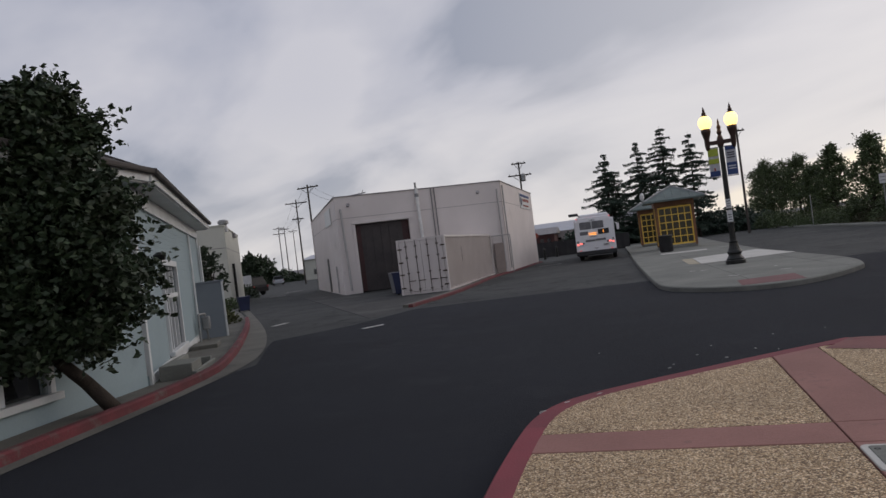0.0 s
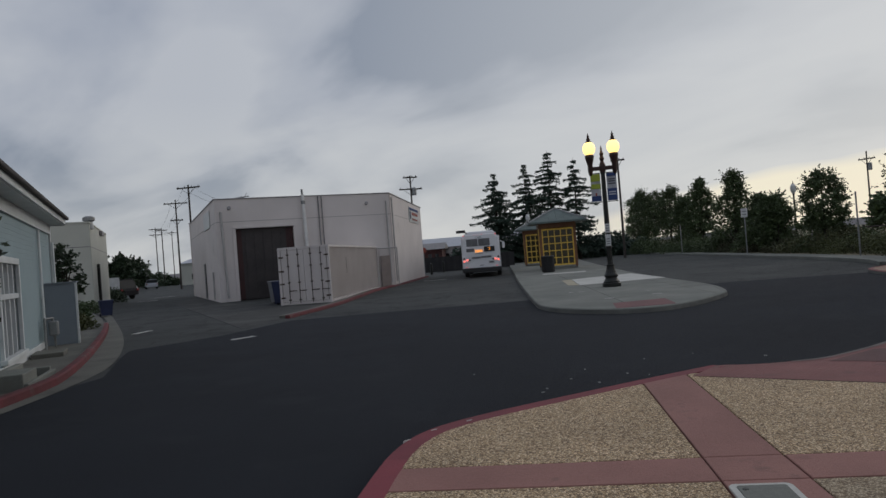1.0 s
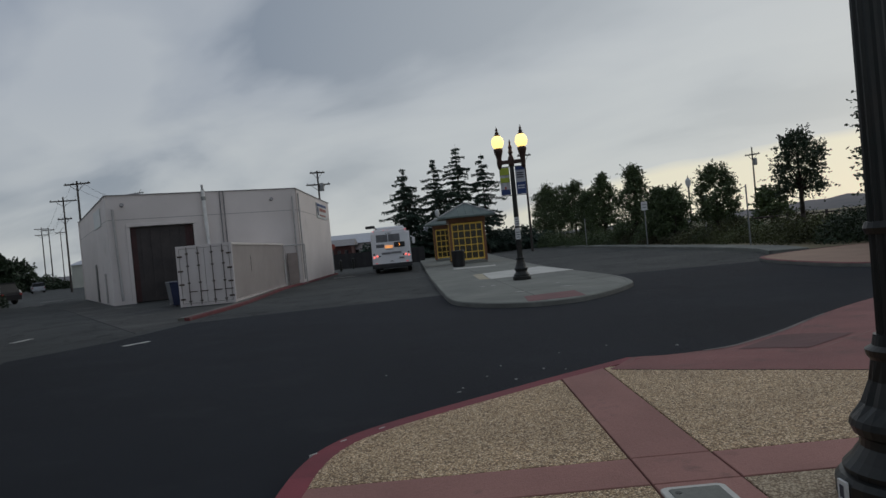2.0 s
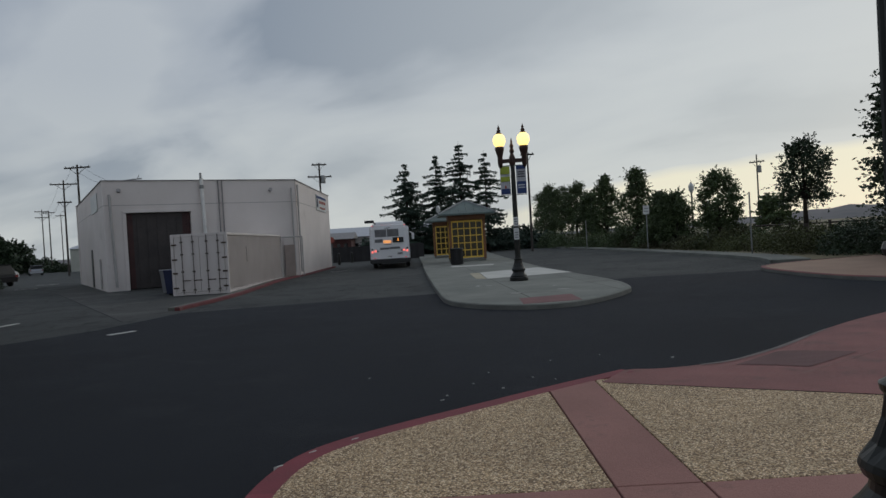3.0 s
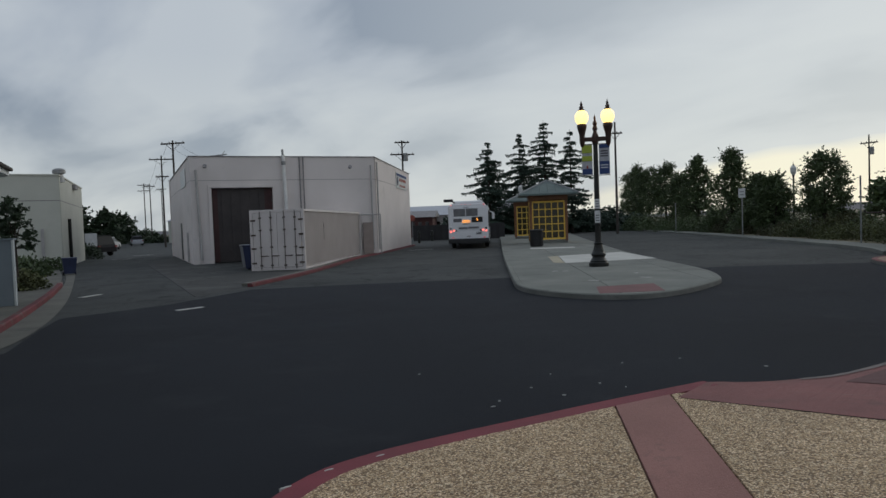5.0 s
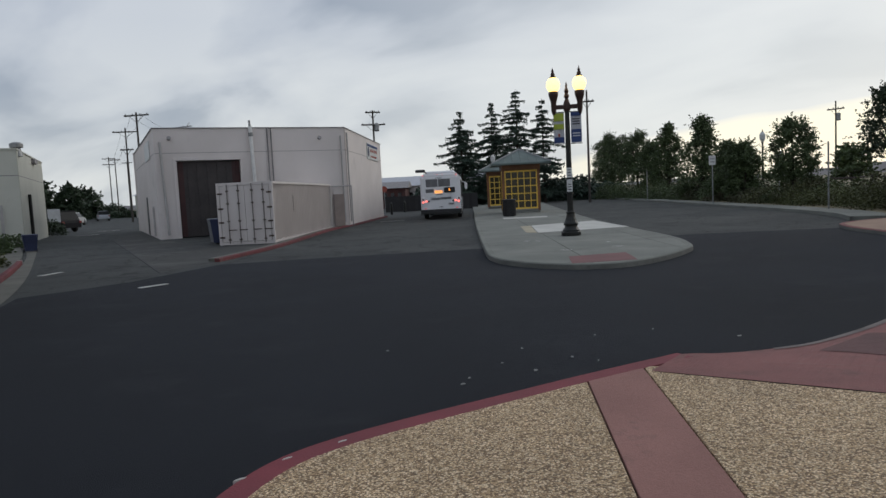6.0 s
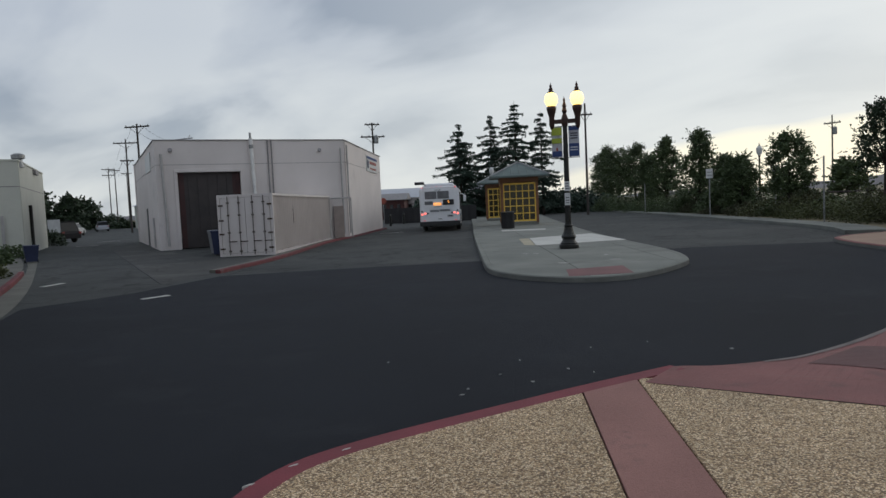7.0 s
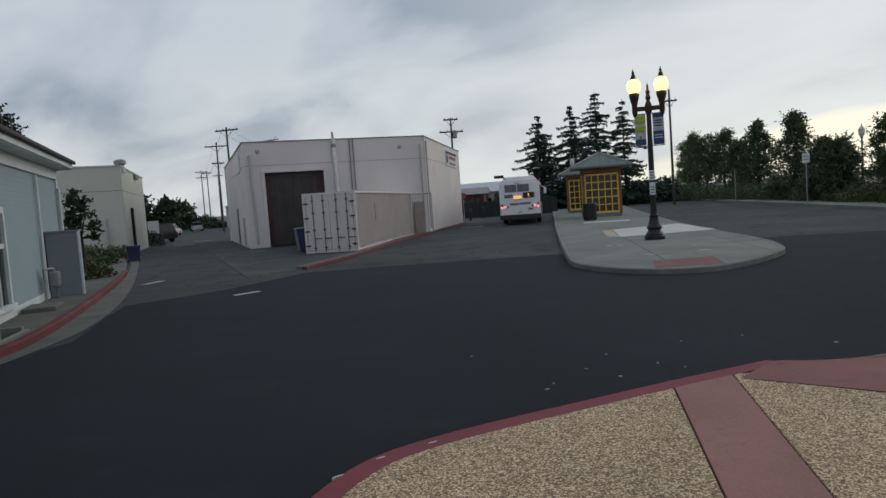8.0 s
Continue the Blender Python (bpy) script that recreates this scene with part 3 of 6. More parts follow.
ramp_ob = tagged(link("kerb_ramp", bm, "ramp_red"), "red concrete kerb ramp sloping down to the road", "ramp", kind="structure")
bpy.context.view_layer.update()


def on_ramp(x, y):
    hit, place, _, _ = ramp_ob.ray_cast((x, y, 2.0), (0, 0, -1))
    return place.z if hit else 0.15


def ramp_piece(name, pts, rise, material, label="", n=8):
    """A thin coat between four corners that follows the ramp's slope."""
    p = [Vector(q) for q in pts]
    bm = bmesh.new()
    rows = []
    for i in range(n + 1):
        a, b = p[0].lerp(p[1], i / n), p[3].lerp(p[2], i / n)
        rows.append([bm.verts.new((q.x, q.y, on_ramp(q.x, q.y) + rise)) for q in (a.lerp(b, j / n) for j in range(n + 1))])
    for r, s_ in zip(rows, rows[1:]):
        for j in range(n):
            bm.faces.new((r[j], r[j + 1], s_[j + 1], s_[j]))
    part(name, bm, material, ramp_ob, label)


ramp_piece("tactile_patch", [(5.46, 7.70), (5.92, 7.14), (6.94, 7.70), (6.38, 8.30)], 0.005, "tactile_dark", "darker brick-red textured ramp panel")
for a, b in (((4.75, 7.36), (5.62, 6.86)), ((5.62, 6.86), (6.95, 7.56)), ((6.95, 7.56), (8.6, 8.6)), ((7.6, 8.9), (8.9, 7.4))):
    d = (Vector(b) - Vector(a)).normalized().orthogonal() * 0.004
    ramp_piece("joint_line", [(a[0] - d.x, a[1] - d.y), (b[0] - d.x, b[1] - d.y), (b[0] + d.x, b[1] + d.y), (a[0] + d.x, a[1] + d.y)], 0.004, "ramp_joint")
lip_line = [(x, y - 0.02) for x, y in outer_pts if 5.0 < x < 8.2]
for (ax, ay), (bx, by) in zip(lip_line, lip_line[1:]):
    wa, wb = (0.02 + 0.09 * max(0, math.sin((x - 4.9) / 3.4 * math.pi)) for x in (ax, bx))
    ramp_piece("gutter_lip", [(ax, ay - wa), (bx, by - wb), (bx, by), (ax, ay)], 0.006, "gutter_pale", n=2)
tagged(link("pavement_beyond", prism([(12.4, 10.9), (60, 10.9), (60, -14), (12.5, -14)], -0.03, 0.15), "brick_red"), "plain red concrete pavement beyond the ramp", "pavement", kind="structure")

# utility vault in the band
vault = thing("utility_vault", "grey concrete utility box lid in a pale frame", "vault lid")
vz = 0.156
vm = Matrix.LocRotScale((2.80, 3.80, vz), Euler((0, 0, math.atan2(U.y, U.x))), None)
vault.matrix_basis = vm
def rounded(w, h, r):
    return [(sx * (w - r) + r * math.cos(a), sy * (h - r) + r * math.sin(a)) for sx, sy, q in ((1, 1, 0), (-1, 1, 1), (-1, -1, 2), (1, -1, 3)) for a in (q * math.pi / 2 + k * math.pi / 8 for k in range(5))]


bmv = prism(rounded(0.175, 0.235, 0.045), -0.05, 0.006, bevel=0.004)
part("frame", bmv, "concrete_pale", vault, "pale concrete frame")
part("lid", prism(rounded(0.137, 0.194, 0.02), -0.03, 0.011, bevel=0.004), "concrete", vault)
for sx in (-0.10, 0.09):
    part("bolt", lathe([(0.018, 0), (0.018, 0.004)], 10, at=(sx, 0.13 * (1 if sx < 0 else -1), 0.010)), "iron", vault)

# platform island
ISL = [(14.0, 104), (7.05, 45.3), (5.6, 33.5), (4.02, 19), (3.86, 16.9), (4.25, 15.6), (5.05, 14.62), (6.0, 14.42), (7.05, 15.1), (8.3, 16.55), (8.72, 17.35), (9.3, 19.5), (9.75, 24.5), (10.5, 31), (12.8, 45), (19.5, 84), (20, 104)]
ISL = [(1.7 + (x - 1.7) * 1.05, 1.85 + (y - 1.85) * 1.05) for x, y in ISL]
ISL_S = resample(smooth_line(ISL[:-1], 2), 0.9)
island = tagged(link("platform_island", prism([(x, y) for x, y in offset_line(ISL_S, 0.15)], -0.04, 0.10), "joint"), "raised concrete bus platform with scored slabs", "platform", kind="structure")
kerb(ISL_S, 0.16, -0.04, 0.127, "concrete", island, 2.6, "kerb_face_grey")
isl_in = offset_line(ISL_S, 0.165)
iu, iv = Vector((0.993, -0.115)), Vector((0.115, 0.993))


def isl_cell(x0, x1, y0, y1, poly):
    for n, d in ((iu, x1), (-iu, -x0), (iv, y1), (-iv, -y0)):
        poly = clip(poly, n.x, n.y, d)
    return poly


for i in range(7):
    for j in range(30):
        x0, y0 = -1 + i * 2.45, 13.5 + j * 2.6
        poly = isl_cell(x0 + 0.008, x0 + 2.442, y0 + 0.008, y0 + 2.592, isl_in)
        if len(poly) > 2:
            part("slab", prism(poly, 0.06, 0.125, bevel=0.005), "concrete", island)
for name, poly, material, label in (("pale_slab", [(6.56, 24.28), (9.83, 24.9), (10.19, 30.1), (7.26, 28.76)], "concrete_pale", "newer pale concrete repair"),
                                    ("tan_slab", [(6.25, 24.75), (6.53, 24.34), (7.22, 28.7), (6.80, 28.6)], "concrete_tan", "tan concrete repair"),
                                    ("red_patch", [(5.12, 14.75), (5.4, 16.05), (6.7, 16.25), (6.42, 14.78)], "tactile", "faded red ramp patch"),
                                    ("pale_slab", [(7.4, 36.2), (9.6, 36.0), (9.9, 37.3), (7.6, 37.6)], "concrete_pale", "")):
    poly = [(1.7 + (x - 1.7) * 1.05, 1.85 + (y - 1.85) * 1.05) for x, y in poly]
    part(name, prism(poly, 0.10, 0.130), material, island, label)

for x, y, l, a in ((5.69, 21.85, 0.10, 10), (5.98, 21.69, 0.09, -20), (5.94, 18.36, 0.14, -25), (7.34, 18.63, 0.16, -30), (7.56, 20.08, 0.07, 40)):
    tagged(link("paint_mark", prism([(-l, -0.03), (l * 0.7, -0.05), (l, 0.02), (l * 0.1, 0.05), (-l * 0.8, 0.03)], 0.10, 0.1295), "concrete_pale", m=pose(x, y, 0, rz=a)), "small white chalk mark on the platform", "paint mark", "marks on the platform")

# red kerbed strip beside the container and shed
STRIP = resample(smooth_line([(-3.25, 22.15), (-2.3, 26.7), (-1.85, 32), (-1.42, 38), (-0.35, 43), (1.55, 56.2)], 2), 1.0)
strip = tagged(link("kerb_strip", prism(offset_line(STRIP, 0.172)[1:] + offset_line(STRIP, 0.5)[:0:-1], -0.04, 0.09), "gutter"), "narrow concrete strip along the shed", "pavement", kind="structure")
kerb(STRIP, 0.17, -0.04, 0.11, "kerb_old_red", strip, 3.0)

# right-hand corner island and far kerb
RC = resample(smooth_line([(60, 24), (30, 24.2), (18.5, 23.6), (16.2, 22.8), (15.0, 21.6), (14.1, 17.5), (14.3, 15.4), (15.5, 14.3), (60, 13.6)], 2), 1.2)
corner = tagged(link("corner_pavement", prism(offset_line(RC, 0.15), -0.04, 0.116), mat("paving_pink", (0.36, 0.24, 0.17), (0.29, 0.19, 0.14), 0.9, scale=0.8, fine=20)), "pinkish paved corner with a low red kerb", "pavement", kind="structure")
kerb(RC, 0.16, -0.04, 0.12, "ramp_red", corner, 3.0, "kerb_face_grey")
FK = resample(smooth_line([(17.6, 24.6), (19.0, 27.5), (20.4, 34.5), (21.6, 43), (24.0, 57.5), (27.4, 84), (33, 118)], 2), 1.5)
far_walk = tagged(link("far_pavement", prism(FK + offset_line(FK, -1.4)[::-1], -0.04, 0.14), "concrete"), "pale concrete kerb and walk along the planting", "pavement", kind="structure")
kerb(FK[::-1], 0.16, -0.04, 0.15, "concrete", far_walk, 4.0)
verge = offset_line(FK, -1.4)
tagged(link("planting_bed", sheet(verge + [(70, 118), (90, 24)], 0.10), "dirt"), "bare soil under the shrubs", "ground", kind="structure")

# patched apron in front of the shed, and seams in the old asphalt
tagged(link("road_apron", sheet([(-13.4, 40.6), (-8.3, 29.1), (-4.2, 19.8), (-3.1, 22.2), (-2.4, 27.0), (-2.9, 29.5), (-5.6, 30.2), (-10.0, 38.0), (-16.5, 54.0)], 0.004), mat("asphalt_apron", (0.056, 0.055, 0.053), (0.034, 0.034, 0.033), 0.92, scale=0.5, fine=30, bump=0.3, stain=((0.085, 0.084, 0.08), 0.5, 0.52, 0.7), crack=0.4)), "darker patched asphalt apron before the workshop", "road", kind="structure")
for a, b in (((-13.4, 40.6), (-8.3, 29.1)), ((-8.3, 29.1), (-4.2, 19.8))):
    d = Vector((b[0] - a[0], b[1] - a[1])).normalized().orthogonal() * 0.018
    tagged(link("tar_seam", prism([(a[0] - d.x, a[1] - d.y), (b[0] - d.x, b[1] - d.y), (b[0] + d.x, b[1] + d.y), (a[0] + d.x, a[1] + d.y)], 0.0, 0.009), "asphalt_seam"), "dark tar-sealed seam in the old asphalt", "road seam", kind="structure")
# paint chipped off the near kerb
for x, y, l in ((1.33, 6.14, 0.035), (1.02, 5.92, 0.035), (0.80, 5.66, 0.04)):
    tagged(link("paint_chip", prism([(-l, -0.004), (l * 0.6, -0.009), (l, 0.002), (l * 0.2, 0.010), (-l * 0.7, 0.006)], 0.13, 0.1525), "concrete_pale", m=pose(x, y, 0, rz=35)), "bare pale spot where kerb paint has chipped", "paint chip", "chips on the kerb")

# road markings and litter
for (x, y, l, a) in ((-3.38, 16.85, 0.62, 49), (-7.55, 21.25, 0.85, 78), (1.9, 47, 1.6, 20), (-19.1, 51.0, 1.4, 20), (-20.6, 58.5, 1.6, 25)):
    tagged(link("road_marking", prism([(-l / 2, -0.07), (l / 2, -0.07), (l / 2, 0.07), (-l / 2, 0.07)], 0.004, 0.014), "paint_white", m=pose(x, y, 0, rz=a)), "short worn white paint mark on the asphalt", "road marking", kind="structure")
rng = random.Random(5)
for x, y in ((2.25, 7.72), (2.33, 7.9), (2.7, 8.35), (1.6, 9.2), (3.4, 8.4), (3.0, 8.9), (3.6, 8.2), (4.6, 9.4), (2.95, 8.0), (5.3, 8.8), (3.9, 9.3)):
    s = rng.uniform(0.013, 0.034)
    pts = [(s * rng.uniform(0.6, 1.3) * math.cos(a), s * 0.6 * rng.uniform(0.6, 1.3) * math.sin(a)) for a in (0, 1.1, 2.2, 3.2, 4.2, 5.3)]
    tagged(link("litter", prism(pts, 0.005, 0.012), "litter", m=pose(x, y, 0, rz=rng.uniform(0, 90))), "small flattened scrap of white paper on asphalt", "litter", "scraps on the road")


# ---- street lamps ----
def lamp_cloth(name, parts_list, x0, x1, parent, label):
    z1 = max(p[1] for p in parts_list)
    z0 = min(p[0] for p in parts_list)
    bm = bmesh.new()
    nx, nz = 6, 10
    grid = [[bm.verts.new((x0 + (x1 - x0) * i / nx, 0.012 * math.sin(i * 1.3 + j * 0.7), z0 + (z1 - z0) * j / nz)) for i in range(nx + 1)] for j in range(nz + 1)]
    for j in range(nz):
        for i in range(nx):
            bm.faces.new((grid[j][i], grid[j][i + 1], grid[j + 1][i + 1], grid[j + 1][i]))
    bmesh.ops.solidify(bm, geom=bm.faces[:], thickness=0.006)
    b = part(name, bm, "banner_white", parent, label)
    for zz0, zz1, m_, in_ in parts_list[1:]:
        part("printed_field", box(x0 + in_, x1 - in_, -0.030, 0.026, zz0, zz1), m_, b)


def street_lamp(m, banners=True):
    lamp = thing("street_lamp", "black cast-iron street lamp with two lit globes", "street lamp", "station lamps", m=m)
    bmb = lathe([(0.0, 0), (0.30, 0), (0.31, 0.03), (0.31, 0.11), (0.29, 0.135), (0.27, 0.14), (0.275, 0.17), (0.24, 0.21), (0.20, 0.27), (0.195, 0.31), (0.22, 0.33), (0.235, 0.37), (0.225, 0.40), (0.18, 0.47), (0.14, 0.58), (0.125, 0.68), (0.14, 0.70), (0.145, 0.73), (0.115, 0.75), (0.105, 0.80), (0.0, 0.80)], 32)
    bmb.verts.ensure_lookup_table()
    for i, v in enumerate(bmb.verts):
        if 0.42 < v.co.z < 0.64 and i % 2:
            v.co.x *= 0.94
            v.co.y *= 0.94
    part("base", bmb, "iron", lamp)
    bm = bmesh.new()
    prof = [(0.092, 0.78), (0.088, 1.2), (0.075, 3.5), (0.07, 3.9)]
    seg = 32
    rings = []
    for r, z in prof:
        rings.append([bm.verts.new(((r * (1 - 0.09 * (i % 2))) * math.cos(2 * math.pi * i / seg), (r * (1 - 0.09 * (i % 2))) * math.sin(2 * math.pi * i / seg), z)) for i in range(seg)])
    for a, b in zip(rings, rings[1:]):
        for i in range(seg):
            bm.faces.new((a[i], a[(i + 1) % seg], b[(i + 1) % seg], b[i]))
    part("shaft", bm, "iron", lamp)
    part("collar", lathe([(0.0, 1.28), (0.10, 1.28), (0.11, 1.31), (0.10, 1.34), (0.0, 1.34)], 20), "iron", lamp)
    bm = bmesh.new()
    bm_box(bm, -0.42, 0.42, -0.055, 0.055, 3.90, 4.03, 0.02)
    lathe([(0, 3.82), (0.085, 3.82), (0.11, 3.9), (0.11, 4.04), (0.085, 4.12), (0.05, 4.2), (0.085, 4.28), (0.05, 4.38), (0.07, 4.45), (0.03, 4.55), (0.035, 4.62), (0.0, 4.74)], 16, bm)
    part("cross_arm", bm, "iron_brown", lamp)
    for s in (-0.40, 0.40):
        part("holder", lathe([(0, 3.72), (0.045, 3.74), (0.07, 3.82), (0.085, 3.9), (0.085, 4.1), (0.11, 4.2), (0.15, 4.34), (0.155, 4.42), (0.12, 4.45), (0, 4.45)], 18, at=(s, 0, 0)), "iron_brown", lamp, smooth=True)
        g = part("globe", lathe([(0.11, 4.44), (0.165, 4.50), (0.20, 4.58), (0.21, 4.66), (0.20, 4.74), (0.165, 4.81), (0.11, 4.86), (0.06, 4.885)], 24, at=(s, 0, 0)), "globe", lamp, "lit warm yellow globe", smooth=True)
        part("finial", lathe([(0, 4.86), (0.10, 4.865), (0.105, 4.885), (0.06, 4.93), (0.07, 4.97), (0.035, 5.03), (0.045, 5.07), (0.02, 5.12), (0.0, 5.20)], 12, at=(s, 0, 0)), "iron_brown", g)
    if banners:
        lamp_cloth("banner", [(2.86, 3.80, "banner_white", 0.0), (3.54, 3.78, "banner_green", 0.01), (3.29, 3.45, "banner_green", 0.01), (2.88, 3.05, "banner_blue", 0.01), (3.06, 3.15, "banner_red", 0.14)], -0.43, -0.10, lamp, "green, white and blue cloth banner")
        lamp_cloth("banner", [(2.86, 3.80, "banner_white", 0.0), (3.68, 3.79, "banner_blue", 0.01), (2.88, 3.27, "banner_blue", 0.01)], 0.10, 0.43, lamp, "blue and white cloth banner")
        for z in (2.84, 3.81):
            part("banner_rod", tube(bmesh.new(), (-0.44, 0, z), (0.44, 0, z), 0.012, seg=6), "iron", lamp)
        for z in (3.58, 3.51, 3.43, 3.15, 3.07):
            part("text_bar", box(0.15, 0.38, -0.036, -0.031, z - 0.018, z + 0.018), "ink" if z > 3.3 else "banner_white", lamp)
        for z0, z1 in ((1.80, 2.10), (1.36, 1.74)):
            p = part("notice", box(-0.085, 0.085, -0.115, -0.10, z0, z1, 0.004), "sign_white", lamp, "small white notice plate")
            for k in range(3):
                part("text_bar", box(-0.055, 0.055, -0.118, -0.1155, z0 + 0.06 + k * 0.08, z0 + 0.085 + k * 0.08), "ink", p)
    else:
        p = part("notice", box(-0.035, 0.035, -0.006, 0.006, -0.05, 0.05), "sign_white", lamp, "small white numbered sticker", m=pose(-0.296, 0.110, 0.075, rz=-110))
        part("text_bar", box(-0.015, 0.015, -0.009, -0.0065, -0.03, 0.03), "ink", p)
    return lamp


street_lamp(pose(7.38, 23.2, 0.125, rz=-14) @ Matrix.Diagonal((1, 1, 1.012, 1)))
street_lamp(pose(3.675, 3.465, 0.15, rz=10) @ Matrix.Diagonal((1.05, 1.05, 1, 1)), banners=False)


# ---- bus shelters ----
def bus_shelter(m):
    k = thing("bus_shelter", "square wooden bus shelter with golden lattice and green hip roof", "shelter", "platform shelters", m=m)
    W = 1.22
    part("plinth", box(-W - 0.06, W + 0.06, -W - 0.06, W + 0.06, 0, 0.14, 0.01), "concrete", k)
    for sx in (-1, 1):
        for sy in (-1, 1):
            part("post", box(sx * W - 0.09, sx * W + 0.09, sy * W - 0.09, sy * W + 0.09, 0.14, 2.75, 0.015), "wood_brown", k)
    for side in range(4):
        r = pose(0, 0, 0, rz=side * 90)
        bm = box(-W - 0.12, W + 0.12, -W - 0.13, -W + 0.13, 2.72, 3.08, 0.02)
        bm.transform(r)
        part("beam", bm, "wood_brown", k)
        if side == 2:
            continue
        bm = box(-W + 0.09, W - 0.09, -W + 0.02, -W + 0.035, 0.3, 2.62)
        bm.transform(r)
        part("pane", bm, "pane_amber", k, "dim amber-tinted glass")
        for i in range(6):
            x = -W + 0.12 + i * (2 * W - 0.24) / 5
            w = 0.055 if i in (0, 5) else 0.03
            bm = box(x - w, x + w, -W - 0.045, -W + 0.015, 0.25, 2.66, 0.005)
            bm.transform(r)
            part("lattice_bar", bm, "wood_gold", k)
        for j in range(6):
            z = 0.29 + j * (2.33 / 5)
            w = 0.055 if j in (0, 5) else 0.03
            bm = box(-W + 0.12, W - 0.12, -W - 0.038, -W + 0.012, z - w, z + w, 0.005)
            bm.transform(r)
            part("lattice_bar", bm, "wood_gold", k)
    E2 = 2.05
    bm = bmesh.new()
    lo = [bm.verts.new((x, y, 3.02)) for x, y in ((-E2, -E2), (E2, -E2), (E2, E2), (-E2, E2))]
    hi = [bm.verts.new((x, y, 3.12)) for x, y in ((-E2, -E2), (E2, -E2), (E2, E2), (-E2, E2))]
    ap = bm.verts.new((0, 0, 4.02))
    for i in range(4):
        bm.faces.new((lo[i], lo[(i + 1) % 4], hi[(i + 1) % 4], hi[i]))
        bm.faces.new((hi[i], hi[(i + 1) % 4], ap))
    bm.faces.new(lo[::-1])
    roof = part("roof", bm, "roof_green", k, "grey-green sheet-metal hip roof")
    for i, (x, y) in enumerate(((-E2, -E2), (E2, -E2), (E2, E2), (-E2, E2))):
        part("ridge_cap", tube(bmesh.new(), (x, y, 3.13), (0, 0, 4.04), 0.06, 0.05), "galv", roof)
    for side in range(4):
        for i in range(-3, 4):
            x = i * 0.55
            t = abs(x) / E2
            bm = tube(bmesh.new(), (x, -E2, 3.125), (x, -E2 * t, 3.125 + 0.9 * (1 - t)), 0.022, seg=4)
            bm.transform(pose(0, 0, 0, rz=side * 90))
            part("roof_seam", bm, "roof_green", roof)
    return k


shelter = bus_shelter(pose(10.42, 47.2, 0.125, rz=-7) @ Matrix.Diagonal((0.93, 0.93, 1.03, 1)))
copy_thing(shelter, pose(11.45, 61, 0.125, rz=-7))

can = thing("litter_bin", "black slatted metal litter bin on the platform", "litter bin", m=pose(8.65, 41.5, 0.125))
part("liner", lathe([(0, 0), (0.33, 0), (0.34, 0.9), (0, 0.9)], 20), "can", can)
for i in range(20):
    a = i * math.pi / 10
    bm = box(-0.035, 0.035, -0.014, 0.014, 0.03, 0.92, 0.006)
    part("slat", bm, "can", can, m=pose(0.37 * math.cos(a), 0.37 * math.sin(a), 0, rz=math.degrees(a) + 90))
part("rim", lathe([(0.30, 0.9), (0.40, 0.9), (0.42, 0.94), (0.40, 0.98), (0.27, 1.0), (0.26, 0.97)], 24), "can", can)


# ---- shed ----
def frame_of(a, b):
    """A pose at a, its x axis along the wall to b, its y axis into the building."""
    return pose(a[0], a[1], 0, rz=math.degrees(math.atan2(b[1] - a[1], b[0] - a[0])))


FL, FR, BR, BL2 = (-10.05, 38.15), (-0.63, 41.8), (1.25, 55.9), (-16.8, 54.6)
shed = thing("shed", "flat-roofed pale stucco workshop with a wide open bay", "building")
H_S = 5.65
fm = frame_of(FL, FR)
L = math.hypot(FR[0] - FL[0], FR[1] - FL[1])


def wall_part(name, pieces, m, parent, material="stucco", label=""):
    bm = bmesh.new()
    for x0, x1, z0, z1 in pieces:
        bm_box(bm, x0, x1, 0, 0.3, z0, z1)
    return part(name, bm, material, parent, label, m=m)


DX0, DX1, DZ = 1.02, 4.25, 4.02
front = wall_part("wall", [(0, DX0, 0, H_S), (DX1, L, 0, H_S), (DX0, DX1, DZ, H_S)], fm, shed)
part("door_frame", box(DX0 - 0.16, DX0 + 0.02, -0.05, 0.3, 0, DZ - 0.03, 0.01), "stucco", front)
part("door_frame", box(DX0 - 0.16, DX1 + 0.16, -0.055, 0.3, DZ - 0.02, DZ + 0.14, 0.01), "stucco", front)
part("door_frame", box(DX1 - 0.02, DX1 + 0.16, -0.05, 0.3, 0, DZ - 0.03, 0.01), "stucco", front)
for i in range(13):
    x = DX0 + 0.05 + i * 0.245
    bm = box(x, x + 0.285, -0.012, 0.012, 0.05, DZ - 0.05)
    part("strip_curtain", bm, "curtain_red" if i in (0, 11, 12) else "curtain", front, m=pose(0, 0.2 + 0.03 * (i % 2), 0))
for a, b, nm in ((FR, BR, "wall"), (BR, BL2, "wall"), (BL2, FL, "wall")):
    ln = math.hypot(b[0] - a[0], b[1] - a[1])
    wall_part(nm, [(0.0 if nm != "wall" else 0.31, ln - 0.0, 0, H_S)], frame_of(a, b), shed)
part("roof", prism([(-6.0 + (x + 6.0) * 0.965, 48 + (y - 48) * 0.965) for x, y in (FL, FR, BR, BL2)], H_S - 0.5, H_S - 0.3), "flashing", shed)
for a, b in ((FL, FR), (FR, BR), (BR, BL2), (BL2, FL)):
    ln = math.hypot(b[0] - a[0], b[1] - a[1])
    part("coping", box(-0.04, ln + 0.04, -0.05, 0.35, H_S, H_S + 0.05, 0.012), "flashing", shed, m=frame_of(a, b))
    part("reveal_line", box(0.02, ln - 0.02, -0.006, 0.02, 4.385, 4.415), "reveal", shed, m=frame_of(a, b))
